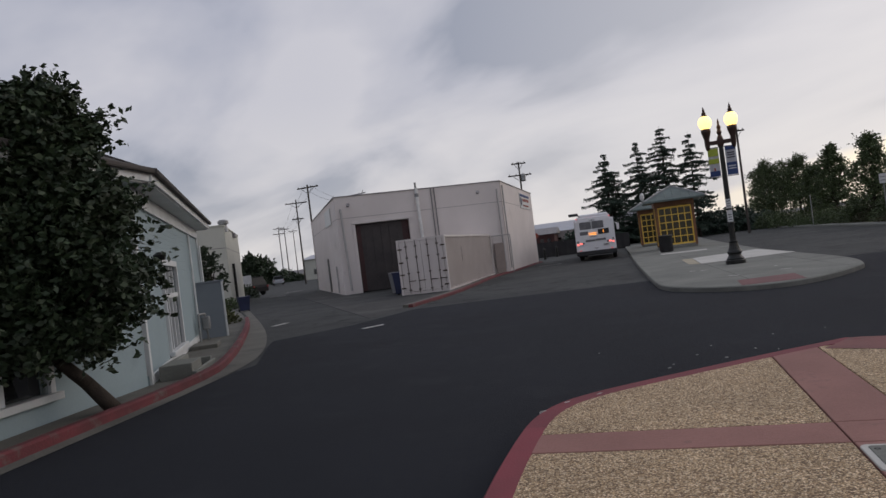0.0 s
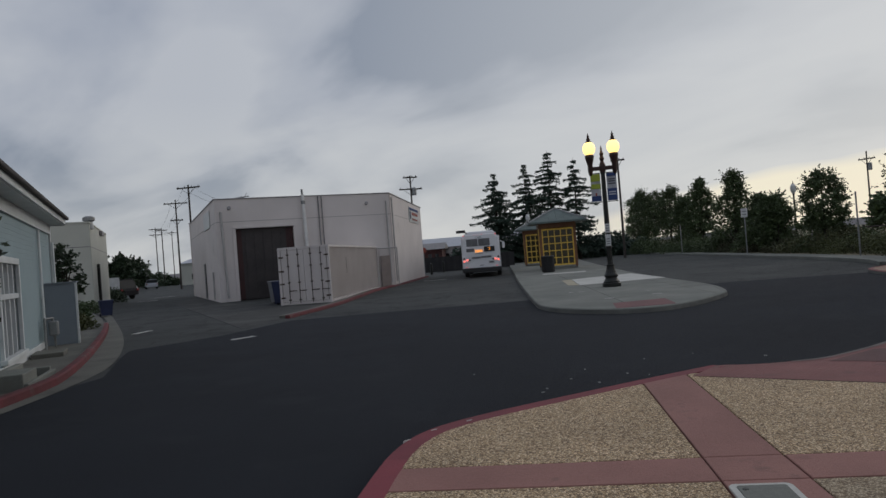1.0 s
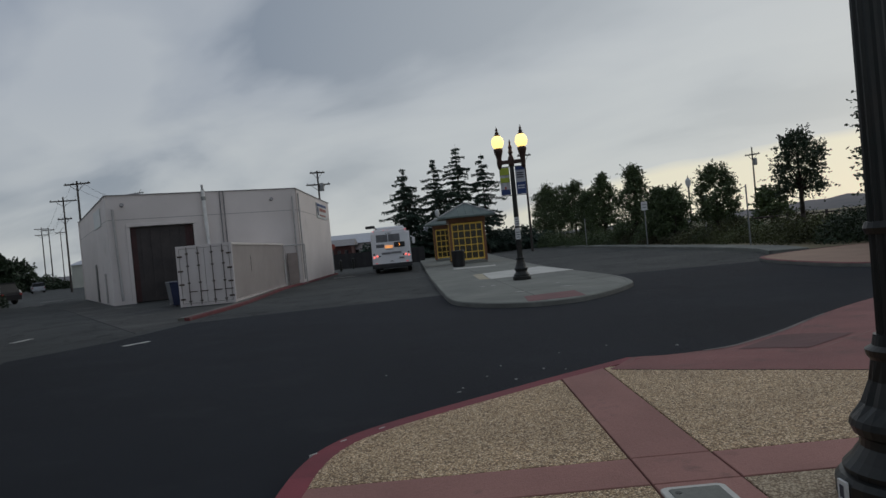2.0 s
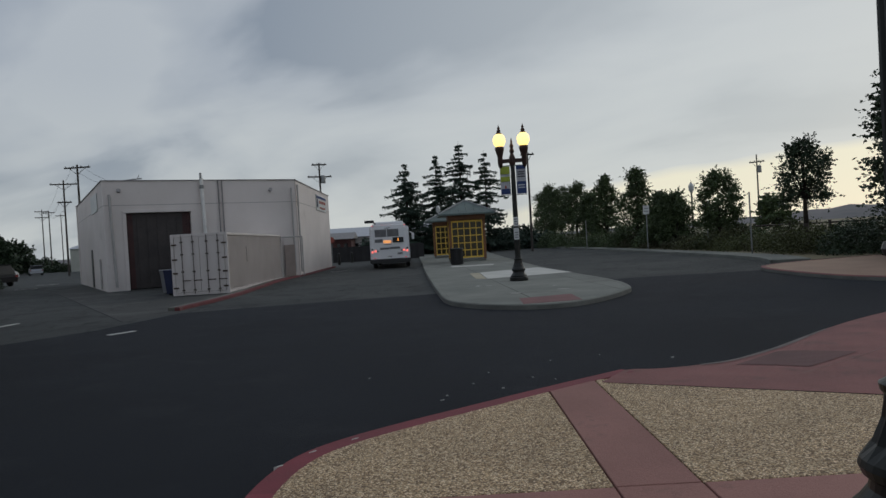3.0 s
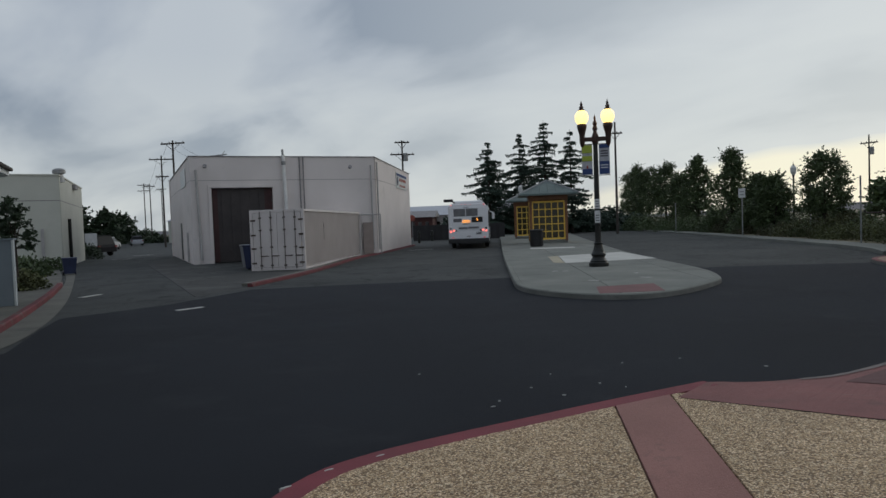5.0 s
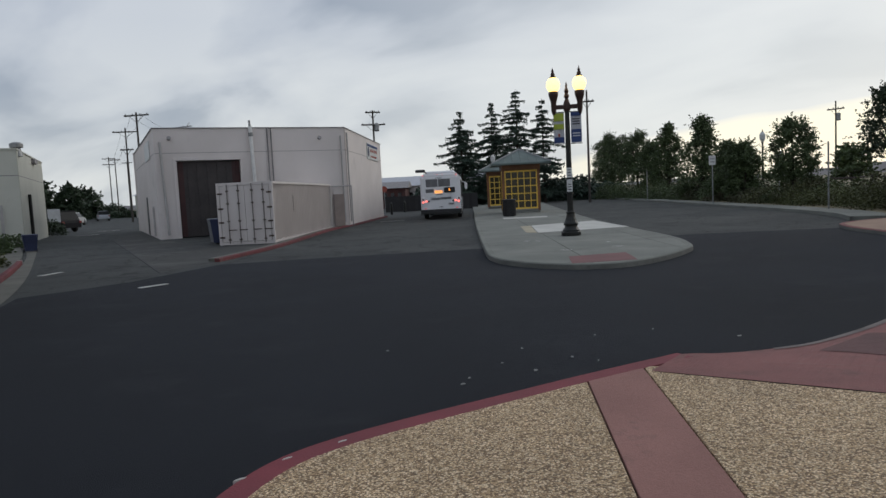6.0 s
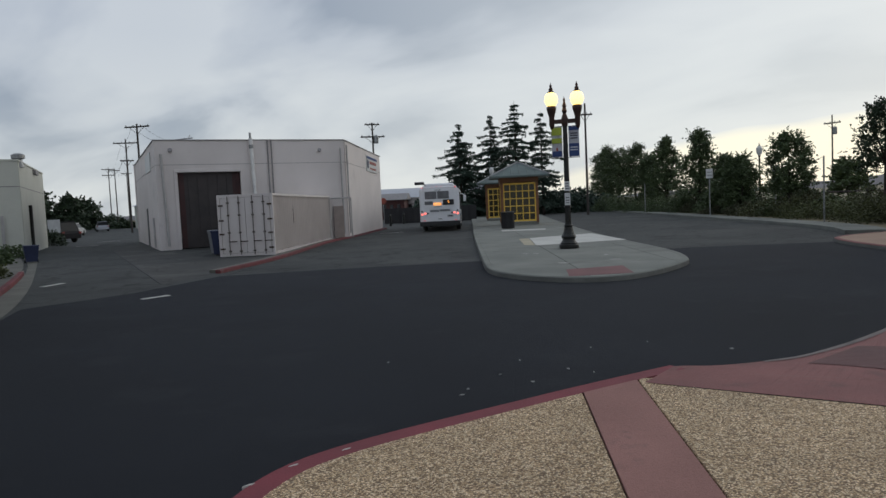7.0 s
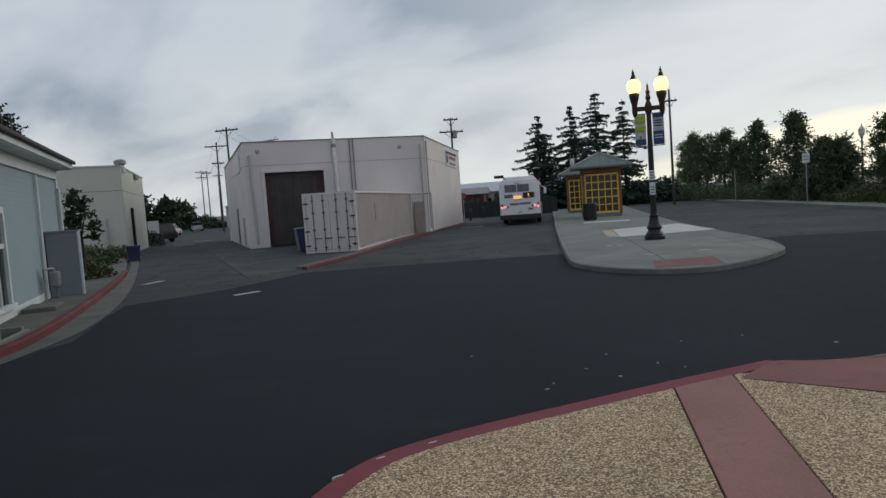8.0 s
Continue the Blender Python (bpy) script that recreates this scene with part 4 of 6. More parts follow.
bm = bmesh.new()
tube(bm, (4.93, -0.14, 2.3), (4.85, -0.14, 5.75), 0.10, seg=12)
part("vent_pipe", bm, "pipe_white", front, "white flue pipe rising past the roof")
part("vent_cap", tube(bmesh.new(), (4.84, -0.14, 5.72), (4.83, -0.14, 6.05), 0.06, seg=10), "galv", front)
part("vent_band", tube(bmesh.new(), (4.865, -0.14, 5.2), (4.86, -0.14, 5.4), 0.12, seg=12), "galv", front)
for x in (5.75, 5.95):
    part("conduit", tube(bmesh.new(), (x, -0.06, 0.2), (x, -0.06, 5.66), 0.035), "flashing", front)
part("downpipe", tube(bmesh.new(), (0.42, -0.08, 0.2), (0.30, -0.08, 4.95), 0.065), "pipe_grey", front)
part("downpipe", tube(bmesh.new(), (9.86, -0.08, 0.3), (9.86, -0.08, 5.2), 0.05), "pipe_grey", front)
part("downpipe", tube(bmesh.new(), (0.25, -0.1, 0.3), (0.25, -0.1, 5.4), 0.05), "pipe_grey", front, m=fm.inverted() @ frame_of(FR, BR))
bm = bmesh.new()
tube(bm, (8.9, -0.3, 2.35), (10.25, -0.3, 2.35), 0.035)
tube(bm, (10.25, -0.3, 2.35), (10.25, -0.3, 0.1), 0.035)
part("gas_pipe", bm, "pipe_grey", front)
part("gate", box(9.2, 9.8, -0.25, -0.2, 0.1, 1.9, 0.01), mat("gate_brown", (0.33, 0.27, 0.24), (0.27, 0.22, 0.2), 0.7), front, "brown sheet gate")
for x, z in ((0.75, 5.1), (8.6, 5.05)):
    bm = bmesh.new()
    lathe([(0, 0), (0.09, 0), (0.11, 0.12), (0, 0.12)], 12, bm)
    part("floodlight", bm, "flashing", front, m=pose(x, -0.12, z, 60))
sm = fm.inverted() @ frame_of(FR, BR)
sg = part("wall_sign", box(7.6, 12.3, -0.06, -0.01, 4.25, 5.35, 0.01), "sign_white", front, "white wall sign with red and blue marks", m=sm)
part("text_bar", box(7.7, 12.2, -0.085, -0.062, 5.12, 5.28), "banner_blue", sg)
for k in range(4):
    part("text_bar", box(8.9 + k * 0.8, 9.4 + k * 0.8, -0.085, -0.062, 4.78, 4.98), "banner_red", sg)
    part("text_bar", box(9.0 + k * 0.7, 9.45 + k * 0.7, -0.085, -0.062, 4.42, 4.54), "banner_red", sg)
part("text_bar", lathe([(0, 0), (0.32, 0), (0.32, 0.02), (0, 0.02)], 12), "bin_blue", sg, m=pose(8.05, -0.065, 4.75, 90))
lm = fm.inverted() @ frame_of(BL2, FL)
ll = math.hypot(BL2[0] - FL[0], BL2[1] - FL[1])
part("wall_sign", box(ll - 6.2, ll - 2.6, -0.05, -0.01, 4.3, 5.3, 0.01), "sign_white", front, "blank white wall sign", m=lm)
part("side_door", box(ll - 8.2, ll - 7.2, -0.03, 0.0, 0.05, 2.3, 0.01), "iron", front, "dark narrow side door", m=lm)
part("downpipe", tube(bmesh.new(), (ll - 2.2, -0.08, 0.1), (ll - 2.2, -0.08, 1.7), 0.05), "pipe_grey", front, m=lm)
# roof aerial
aer = thing("roof_aerial", "small metal aerial lying over the shed roof", "aerial", m=pose(-9.0, 40.0, H_S - 0.3) @ Matrix.Diagonal((0.62, 0.62, 0.78, 1)))
bm = bmesh.new()
tube(bm, (0, 0, 0), (0, 0, 0.75), 0.04)
tube(bm, (-0.9, 0, 0.62), (0.7, 0, 0.72), 0.04)
tube(bm, (0.3, -0.3, 0.6), (0.45, 0.2, 0.95), 0.03)
part("boom", bm, "galv", aer)

# ---- shipping container ----
cm = pose(-2.95, 29.9, -0.035, rz=-7)
CW, CH, CL = 2.16, 2.53, 11.3
M["rod"] = mat("rod", (0.22, 0.19, 0.175), (0.15, 0.13, 0.12), 0.7)
cont = thing("shipping_container", "beige corrugated steel shipping container with rust streaks", "container", m=cm)


def corrugated(x0, y0, x1, y1, z0, z1, pitch=0.42, depth=0.012):
    bm = bmesh.new()
    d = Vector((x1 - x0, y1 - y0))
    n = max(1, round(d.length / pitch))
    nrm = Vector((d.y, -d.x)).normalized() * depth
    prev = None
    for i in range(n):
        for s, o in ((0, 0), (0.2, 0), (0.35, 1), (0.8, 1), (0.95, 0)):
            p = Vector((x0, y0)) + d * ((i + s) / n) - nrm * o
            a, b = bm.verts.new((p.x, p.y, z0)), bm.verts.new((p.x, p.y, z1))
            if prev:
                bm.faces.new((prev[0], a, b, prev[1]))
            prev = (a, b)
    bmesh.ops.solidify(bm, geom=bm.faces[:], thickness=0.006)
    return bm


for x in (-0.02, -CW + 0.02):
    part("side_panel", corrugated(x, 0.06, x, CL - 0.06, 0.16, CH - 0.12, 0.30, 0.008 if x > -1 else -0.008), "container", cont)
part("end_panel", corrugated(-0.1, CL, -CW + 0.1, CL, 0.16, CH - 0.12), "container", cont)
part("roof_panel", box(-CW + 0.05, -0.05, 0.05, CL - 0.05, CH - 0.05, CH - 0.02), "container", cont)
part("floor_panel", box(-CW + 0.05, -0.05, 0.05, CL - 0.05, 0.08, 0.16), "rust", cont)
for x in (-CW, 0):
    for y in (0, CL):
        part("corner_post", box(x - 0.06, x + 0.06, y - 0.06, y + 0.06, 0.04, CH, 0.008), "container", cont)
for y in (0, CL):
    for z in (0.1, CH - 0.06):
        part("rail", box(-CW, 0, y - 0.05, y + 0.05, z - 0.06, z + 0.06, 0.008), "container", cont)
for x in (-CW, 0):
    for z in (0.1, CH - 0.06):
        part("rail", box(x - 0.03, x + 0.03, 0, CL, z - 0.05, z + 0.05, 0.008), "container", cont)
for i in range(2):
    x0, x1 = -CW + 0.08 + i * 1.005, -CW + 1.07 + i * 1.005
    d = part("door", box(x0, x1, -0.05, -0.01, 0.17, CH - 0.13, 0.006), "container", cont, "flat steel container door")
    for j in range(2):
        x = x0 + 0.3 + j * 0.45
        part("lock_rod", tube(bmesh.new(), (x, -0.085, 0.1), (x, -0.085, CH - 0.06), 0.020), "rod", d)
        part("handle", box(x - 0.02, x + 0.32, -0.115, -0.095, 0.62, 0.66, 0.004), "rust", d)
        for z in (0.25, 1.0, 1.7, 2.2):
            part("bracket", box(x - 0.05, x + 0.05, -0.10, -0.05, z - 0.03, z + 0.03), "rust", d)
    hx = x0 if i == 0 else x1
    for z in (0.35, 0.95, 1.5, 2.1):
        part("hinge", box(hx - 0.10, hx + 0.10, -0.08, -0.05, z - 0.035, z + 0.035, 0.004), "rust", d)
for x, z in ((-0.01, 0.3), (-0.01, 2.2)):
    part("label_plate", box(0.01, 0.015, 3.2, 3.25, 1.2, 1.95), "rust", cont)

# wheeled bins by the container


def wheelie(m, material, label):
    b = thing("wheeled_bin", label, "bin", m=m)
    bm = bmesh.new()
    lo, hi = [(-0.22, -0.25), (0.22, -0.25), (0.22, 0.25), (-0.22, 0.25)], [(-0.29, -0.34), (0.29, -0.34), (0.29, 0.34), (-0.29, 0.34)]
    a = [bm.verts.new((x, y, 0.08)) for x, y in lo]
    c = [bm.verts.new((x, y, 1.0)) for x, y in hi]
    for i in range(4):
        bm.faces.new((a[i], a[(i + 1) % 4], c[(i + 1) % 4], c[i]))
    bm.faces.new(a[::-1])
    bm.faces.new(c)
    part("body", bm, material, b)
    part("lid", box(-0.31, 0.31, -0.37, 0.36, 1.0, 1.07, 0.025), material, b)
    part("handle", tube(bmesh.new(), (-0.26, 0.40, 0.98), (0.26, 0.40, 0.98), 0.02), material, b)
    for s in (-0.24, 0.24):
        w = tube(bmesh.new(), (s - 0.03, 0.28, 0.1), (s + 0.03, 0.28, 0.1), 0.1, seg=14)
        part("wheel", w, "rubber", b)
    return b


wheelie(pose(-5.36, 31.2, 0, rz=-4), "bin_blue", "dark blue wheeled bin beside the container")
wheelie(pose(-5.75, 32.3, 0, rz=-8), "bin_grey", "grey wheeled bin beside the container")
wheelie(pose(-14.0, 33.2, 0.0, rz=30) @ Matrix.Diagonal((1.0, 1.0, 0.72, 1.0)), "bin_blue", "low dark blue wheeled bin on the verge")


# ---- blue house ----
HA, HE = (-5.75, 10.5), (-9.98, 21.0)
house = thing("blue_house", "pale blue clapboard house with white trim and low roof", "house")
hm = frame_of(HA, HE)
HL = math.hypot(HE[0] - HA[0], HE[1] - HA[1])
HZ, HD = 3.54, 7.5


def clapboards(x0, x1, z0, z1, m, parent, holes=()):
    """Lapped boards, each its own piece, broken round the openings."""
    n = int((z1 - z0) / 0.11)
    for i in range(n):
        a = z0 + i * 0.11
        runs = [(x0, x1)]
        for hx0, hx1, hz0, hz1 in holes:
            if hz0 < a + 0.055 < hz1:
                runs = [r for p, q in runs for r in ((p, min(q, hx0)), (max(p, hx1), q)) if r[1] - r[0] > 0.02]
        for p, q in runs:
            bm = bmesh.new()
            v = [bm.verts.new(c) for c in ((p, -0.008, a), (q, -0.008, a), (q, -0.004, a + 0.114), (p, -0.004, a + 0.114), (p, 0.01, a), (q, 0.01, a))]
            bm.faces.new((v[0], v[1], v[2], v[3]))
            bm.faces.new((v[0], v[4], v[5], v[1]))
            part("clapboard", bm, "siding", parent, m=m)


WX0, WX1, WZ0, WZ1 = 2.7, 4.9, 0.32, 2.12
w = wall_part("wall", [(0, WX0, -0.1, HZ), (WX1, HL, -0.1, HZ), (WX0, WX1, -0.1, WZ0), (WX0, WX1, WZ1, HZ)], hm, house, "siding")
clapboards(0.1, HL - 0.1, 0.2, 3.14, None, w, [(WX0 - 0.08, WX1 + 0.08, WZ0 - 0.05, WZ1 + 0.1)])
part("skirt_board", box(0, HL, -0.05, 0.0, -0.1, 0.2, 0.01), "trim", w)
part("frieze_board", box(-0.02, HL + 0.02, -0.06, 0.0, 3.14, HZ - 0.02, 0.01), "trim", w)
for x in (0, HL - 0.12):
    part("corner_board", box(x - 0.03, x + 0.13, -0.055, 0.1, 0.2, 3.14, 0.008), "trim", w)
win = part("window", box(WX0 - 0.1, WX1 + 0.1, -0.07, -0.02, WZ1, WZ1 + 0.13, 0.01), "trim", w, "white-framed sash window with dark panes")
for x in (WX0 - 0.1, WX1):
    part("frame", box(x, x + 0.1, -0.07, 0.12, WZ0, WZ1, 0.008), "trim", win)
part("sill", box(WX0 - 0.16, WX1 + 0.16, -0.13, 0.1, WZ0 - 0.09, WZ0, 0.012), "trim", win)
part("rail", box(WX0, WX1, -0.03, 0.08, 1.42, 1.52, 0.006), "trim", win)
for i in range(1, 4):
    x = WX0 + (WX1 - WX0) * i / 4
    part("mullion", box(x - 0.03, x + 0.03, -0.03, 0.08, WZ0, WZ1, 0.006), "trim", win)
part("pane", box(WX0, WX1, 0.05, 0.06, WZ0, WZ1), "glass", win)
part("wall_lamp", lathe([(0, 0), (0.10, 0), (0.13, 0.1), (0.05, 0.16), (0, 0.16)], 12), "iron", w, "small dark wall lamp", m=pose(2.0, -0.12, 2.2))
part("downpipe", tube(bmesh.new(), (8.35, -0.07, 0.0), (8.35, -0.07, 3.1), 0.035), "trim", w)
part("downpipe", tube(bmesh.new(), (HL - 0.2, -0.10, 0.1), (HL - 0.2, -0.10, 2.9), 0.035), "trim", w)
wall_part("wall", [(0.31, HD, -0.1, HZ)], frame_of(HE, (HE[0] - HD * 0.934, HE[1] - HD * 0.359)), house, "siding")
# the near wing runs straight along the kerb
NA = (-5.72, -6.0)
nm_ = frame_of(NA, HA)
NL = 16.5
LX0, LX1, LZ0, LZ1 = 12.2, 14.1, 0.42, 1.35
w2 = wall_part("wall", [(0, LX0, -0.1, HZ), (LX1, NL - 0.05, -0.1, HZ), (LX0, LX1, -0.1, LZ0), (LX0, LX1, LZ1, HZ)], nm_, house, "siding")
clapboards(9.0, NL - 0.1, 0.2, 3.14, None, w2, [(LX0 - 0.08, LX1 + 0.1, LZ0 - 0.1, LZ1 + 0.1)])
part("window_pane", box(LX0, LX1, 0.12, 0.13, LZ0, LZ1), "glass", w2, "dark window pane")
part("frame", box(LX1, LX1 + 0.1, -0.05, 0.12, LZ0, LZ1 + 0.1, 0.01), "trim", w2)
part("frame", box(LX0 - 0.1, LX1 + 0.1, -0.05, 0.12, LZ1, LZ1 + 0.1, 0.01), "trim", w2)
part("sill", box(LX0 - 0.1, LX1 + 0.16, -0.12, 0.12, LZ0 - 0.1, LZ0, 0.01), "trim", w2)
part("mullion", box(13.2, 13.32, -0.02, 0.12, LZ0, LZ0 + 0.42, 0.008), "trim", w2)
nb = part("name_board", box(14.9, 15.75, -0.06, -0.03, 1.1, 1.32, 0.006), "sign_white", w2, "small white sign board")
part("text_bar", box(15.0, 15.65, -0.066, -0.061, 1.17, 1.25), "ink", nb)
# roof with eaves, gutter and shingles
for m_, l0, l1 in ((hm, -0.2, HL + 0.22), (nm_, 0, NL + 0.1)):
    bm = bmesh.new()
    prof = [(-0.40, HZ - 0.06), (-0.40, HZ + 0.14), (HD / 2, HZ + 2.0), (HD / 2, HZ + 1.8)]
    for_ = [[bm.verts.new((x, y, z)) for y, z in prof] for x in (l0, l1)]
    for i in range(4):
        bm.faces.new((for_[0][i], for_[1][i], for_[1][(i + 1) % 4], for_[0][(i + 1) % 4]))
    bm.faces.new(for_[0][::-1])
    bm.faces.new(for_[1])
    rf = part("roof", bm, "shingle", house, "dark shingle roof", m=m_)
    part("fascia", box(l0, l1, -0.45, -0.39, HZ - 0.10, HZ + 0.10, 0.01), "trim", rf)
    part("gutter_pipe", box(l0, l1, -0.55, -0.45, HZ + 0.03, HZ + 0.13, 0.03), "shingle", rf)
    part("soffit", box(l0, l1, -0.40, 0.0, HZ - 0.12, HZ - 0.07), "trim", rf)
bm = bmesh.new()
tri = [bm.verts.new(c) for c in ((HL + 0.02, 0, HZ), (HL + 0.02, HD, HZ), (HL + 0.02, HD / 2, HZ + 1.85))]
bm.faces.new(tri)
bmesh.ops.solidify(bm, geom=bm.faces[:], thickness=0.15)
part("gable", bm, "siding", house, m=hm)

# meter cabinet, gas meter and low concrete block by the house
cab = thing("meter_cabinet", "tall grey sheet-metal meter cabinet against the house", "cabinet", m=hm)
part("body", box(8.75, 9.2, -0.80, -0.06, 0.0, 1.66, 0.012), "cabinet_grey", cab)
part("edge_trim", box(8.73, 8.79, -0.84, -0.78, 0.0, 1.68, 0.008), "trim", cab)
part("cap", box(8.70, 9.25, -0.84, -0.04, 1.66, 1.70, 0.008), "cabinet_grey", cab)
gm = thing("gas_meter", "grey gas meter with bent pipes by the wall", "meter", m=hm)
part("meter_body", box(7.9, 8.2, -0.42, -0.2, 0.35, 0.72, 0.04), "galv", gm)
for pts in (((7.7, -0.15, 0.02), (7.7, -0.15, 0.8)), ((7.7, -0.15, 0.8), (8.0, -0.3, 0.8)), ((8.0, -0.3, 0.8), (8.0, -0.3, 0.7)), ((8.15, -0.3, 0.4), (8.3, -0.3, 0.02))):
    part("pipe", tube(bmesh.new(), *pts, 0.03), "galv", gm)
blk = tagged(link("concrete_block", box(5.3, 6.3, -0.75, -0.1, 0.0, 0.14, 0.02), "gutter", m=hm), "low stained concrete step by the wall", "step")

# ---- second building, down the alley ----
B2A, B2B, B2C = (-27.5, 36.0), (-18.2, 41.0), (-22.4, 52.5)
b2 = thing("alley_building", "cream stucco building with a flat parapet", "building")
for a, b in ((B2A, B2B), (B2B, B2C)):
    ln = math.hypot(b[0] - a[0], b[1] - a[1])
    ww = wall_part("wall", [(0 if a == B2A else 0.31, ln, 0, 5.15)], frame_of(a, b), b2, "stucco_warm")
    part("coping", box(0, ln, -0.05, 0.35, 5.15, 5.24, 0.01), "stucco_warm", ww)
    part("reveal_line", box(0, ln, -0.006, 0.02, 3.75, 3.79), "flashing", ww)
    if a == B2A:
        part("post", box(ln - 1.0, ln - 0.85, -0.12, -0.02, 0.1, 2.2), "pipe_grey", ww)
    else:
        part("downpipe", tube(bmesh.new(), (3.2, -0.1, 0.1), (3.2, -0.1, 2.8), 0.09), "iron", ww)
        part("gutter_box", box(6.5, 7.8, -0.2, 0.0, 4.8, 5.1, 0.02), "flashing", ww)
part("roof", prism([(-25 + (x + 25) * 0.95, 44 + (y - 44) * 0.95) for x, y in (B2A, B2B, B2C, (-32, 48))], 4.7, 4.85), "flashing", b2)
part("roof_vent", lathe([(0, 4.85), (0.3, 4.85), (0.2, 5.3), (0.34, 5.36), (0.34, 5.55), (0.2, 5.63), (0, 5.63)], 14, at=(-18.6, 41.9, 0)), "galv", b2, "round galvanised roof vent")


# ---- bus ----
def wheel(parent, x, y, r=0.5, w=0.28):
    s = 1 if x > 0 else -1
    bm = lathe([(r * 0.55, -w / 2), (r * 0.93, -w / 2), (r, -w * 0.36), (r, w * 0.36), (r * 0.93, w / 2), (r * 0.55, w / 2)], 28)
    wh = part("wheel", bm, "rubber", parent, m=pose(x, y, r, 0, 90, 0))
    part("rim", lathe([(0, -w * 0.28), (r * 0.56, -w * 0.28), (r * 0.6, w * 0.2 * s + 0.0), (r * 0.5, w * 0.40 * s), (r * 0.25, w * 0.25 * s), (0, w * 0.3 * s)], 24), "rim", wh)


BW, BLN, BH = 1.275, 11.9, 2.92
bus = thing("transit_bus", "white city bus with black bumper, seen from behind", "bus", m=pose(5.0, 45.5, 0, rz=-6.6))
bm = box(-BW, BW, 0, BLN, 0.62, BH, 0.0)
bmesh.ops.bevel(bm, geom=[e for e in bm.edges if abs(e.verts[0].co.y - e.verts[1].co.y) > 1 and e.verts[0].co.z > 1], offset=0.22, segments=5, affect="EDGES")
bmesh.ops.bevel(bm, geom=[e for e in bm.edges if all(v.co.y < 0.01 for v in e.verts) and max(v.co.z for v in e.verts) > 0.7], offset=0.10, segments=3, affect="EDGES")
part("body", bm, "bus_white", bus, smooth=False)
for x0, x1, y0, y1, z0 in ((-BW, -BW + 0.05, 0.1, 2.1, 0.34), (BW - 0.05, BW, 0.1, 2.1, 0.34), (-BW, -BW + 0.05, 3.5, 8.6, 0.34), (BW - 0.05, BW, 3.5, 8.6, 0.34), (-BW, -BW + 0.05, 10, BLN, 0.34), (BW - 0.05, BW, 10, BLN, 0.34)):
    part("skirt", box(x0, x1, y0, y1, z0, 0.64, 0.01), "bus_white", bus)
part("underside", box(-BW + 0.1, BW - 0.1, 0.2, BLN - 0.2, 0.36, 0.64), "bus_black", bus)
part("roof_unit", box(-0.95, 0.95, 0.6, 4.2, BH - 0.02, BH + 0.16, 0.10), "bus_white", bus)
part("bumper", box(-BW - 0.02, BW + 0.02, -0.16, 0.14, 0.36, 0.66, 0.05), "bus_black", bus, "thick black rubber rear bumper")
rear = part("rear_door", box(-1.02, 1.02, -0.022, 0.05, 1.42, 2.68, 0.015), "bus_white", bus, "white engine access panel")
for x0, x1, z0, z1 in ((-0.92, 0.62, 2.08, 2.56), (-0.95, -0.42, 1.72, 1.94), (-0.62, -0.04, 1.26, 1.38), (0.0, 0.66, 1.28, 1.40)):
    g = part("grille", box(x0, x1, -0.034, -0.01, z0, z1, 0.005), "bus_grille", rear)
    n = int((z1 - z0) / 0.04)
    for i in range(n):
        z = z0 + 0.02 + i * (z1 - z0 - 0.02) / n
        part("louvre", box(x0 + 0.02, x1 - 0.02, -0.046, -0.032, z, z + 0.018), "bus_grille", g)
part("sign_post", box(-0.17, -0.13, -0.05, -0.03, 2.08, 2.56), "bus_white", rear)
disp = part("route_display", box(0.22, 0.92, -0.07, -0.02, 1.68, 2.02, 0.04), "bus_black", rear, "black electronic route display")
words("digit", "5", 0.26, "led", disp, pose(0.57, -0.078, 1.85, 90), "lit amber digit")
for z in (1.80, 1.70):
    part("warning_bar", box(-0.38, 0.12, -0.05, -0.02, z - 0.022, z + 0.022, 0.008), "led", rear, "lit amber warning light")
part("handle_bar", box(-0.36, 0.12, -0.04, -0.02, 1.56, 1.60, 0.006), "bus_grille", rear)
words("fleet_number", "11631", 0.17, "ink", rear, pose(-0.1, -0.03, 2.635, 90))
for x in (-1.1, -0.42, -0.16, 0.14, 1.02):
    part("marker_lamp", box(x - 0.055, x + 0.055, 0.02, 0.07, 2.79, 2.83, 0.008), "lamp_marker", bus, "small red marker light")
for s in (-1, 1):
    tl = part("tail_lamp", box(s * 0.72, s * 1.20, -0.02, 0.02, 1.0, 1.46, 0.02), "bus_white", bus, "white tail-lamp cluster panel")
    for x, z, mm in ((1.13, 1.30, "lens_dark"), (1.13, 1.12, "lamp_red"), (0.93, 1.18, "lamp_red"), (0.78, 1.17, "lens_dark")):
        part("lens", lathe([(0, 0), (0.062, 0), (0.055, 0.02), (0, 0.025)], 14), mm, tl, m=pose(s * x, -0.02, z, 90))
    # the reflector is no lamp; its red gleam is emission in the marker material
    part("reflector", box(s * 1.0 - 0.06, s * 1.0 + 0.06, -0.015, 0.01, 0.70, 0.74), "lamp_marker", bus)
pl = part("licence_plate", box(0.46, 0.86, -0.02, 0.0, 0.88, 1.08, 0.01), "sign_white", bus)
part("text_bar", box(0.52, 0.80, -0.026, -0.021, 0.94, 1.01), "ink", pl)
part("handle", box(-0.1, 0.12, -0.04, 0.0, 0.78, 0.82, 0.01), "bus_black", bus)
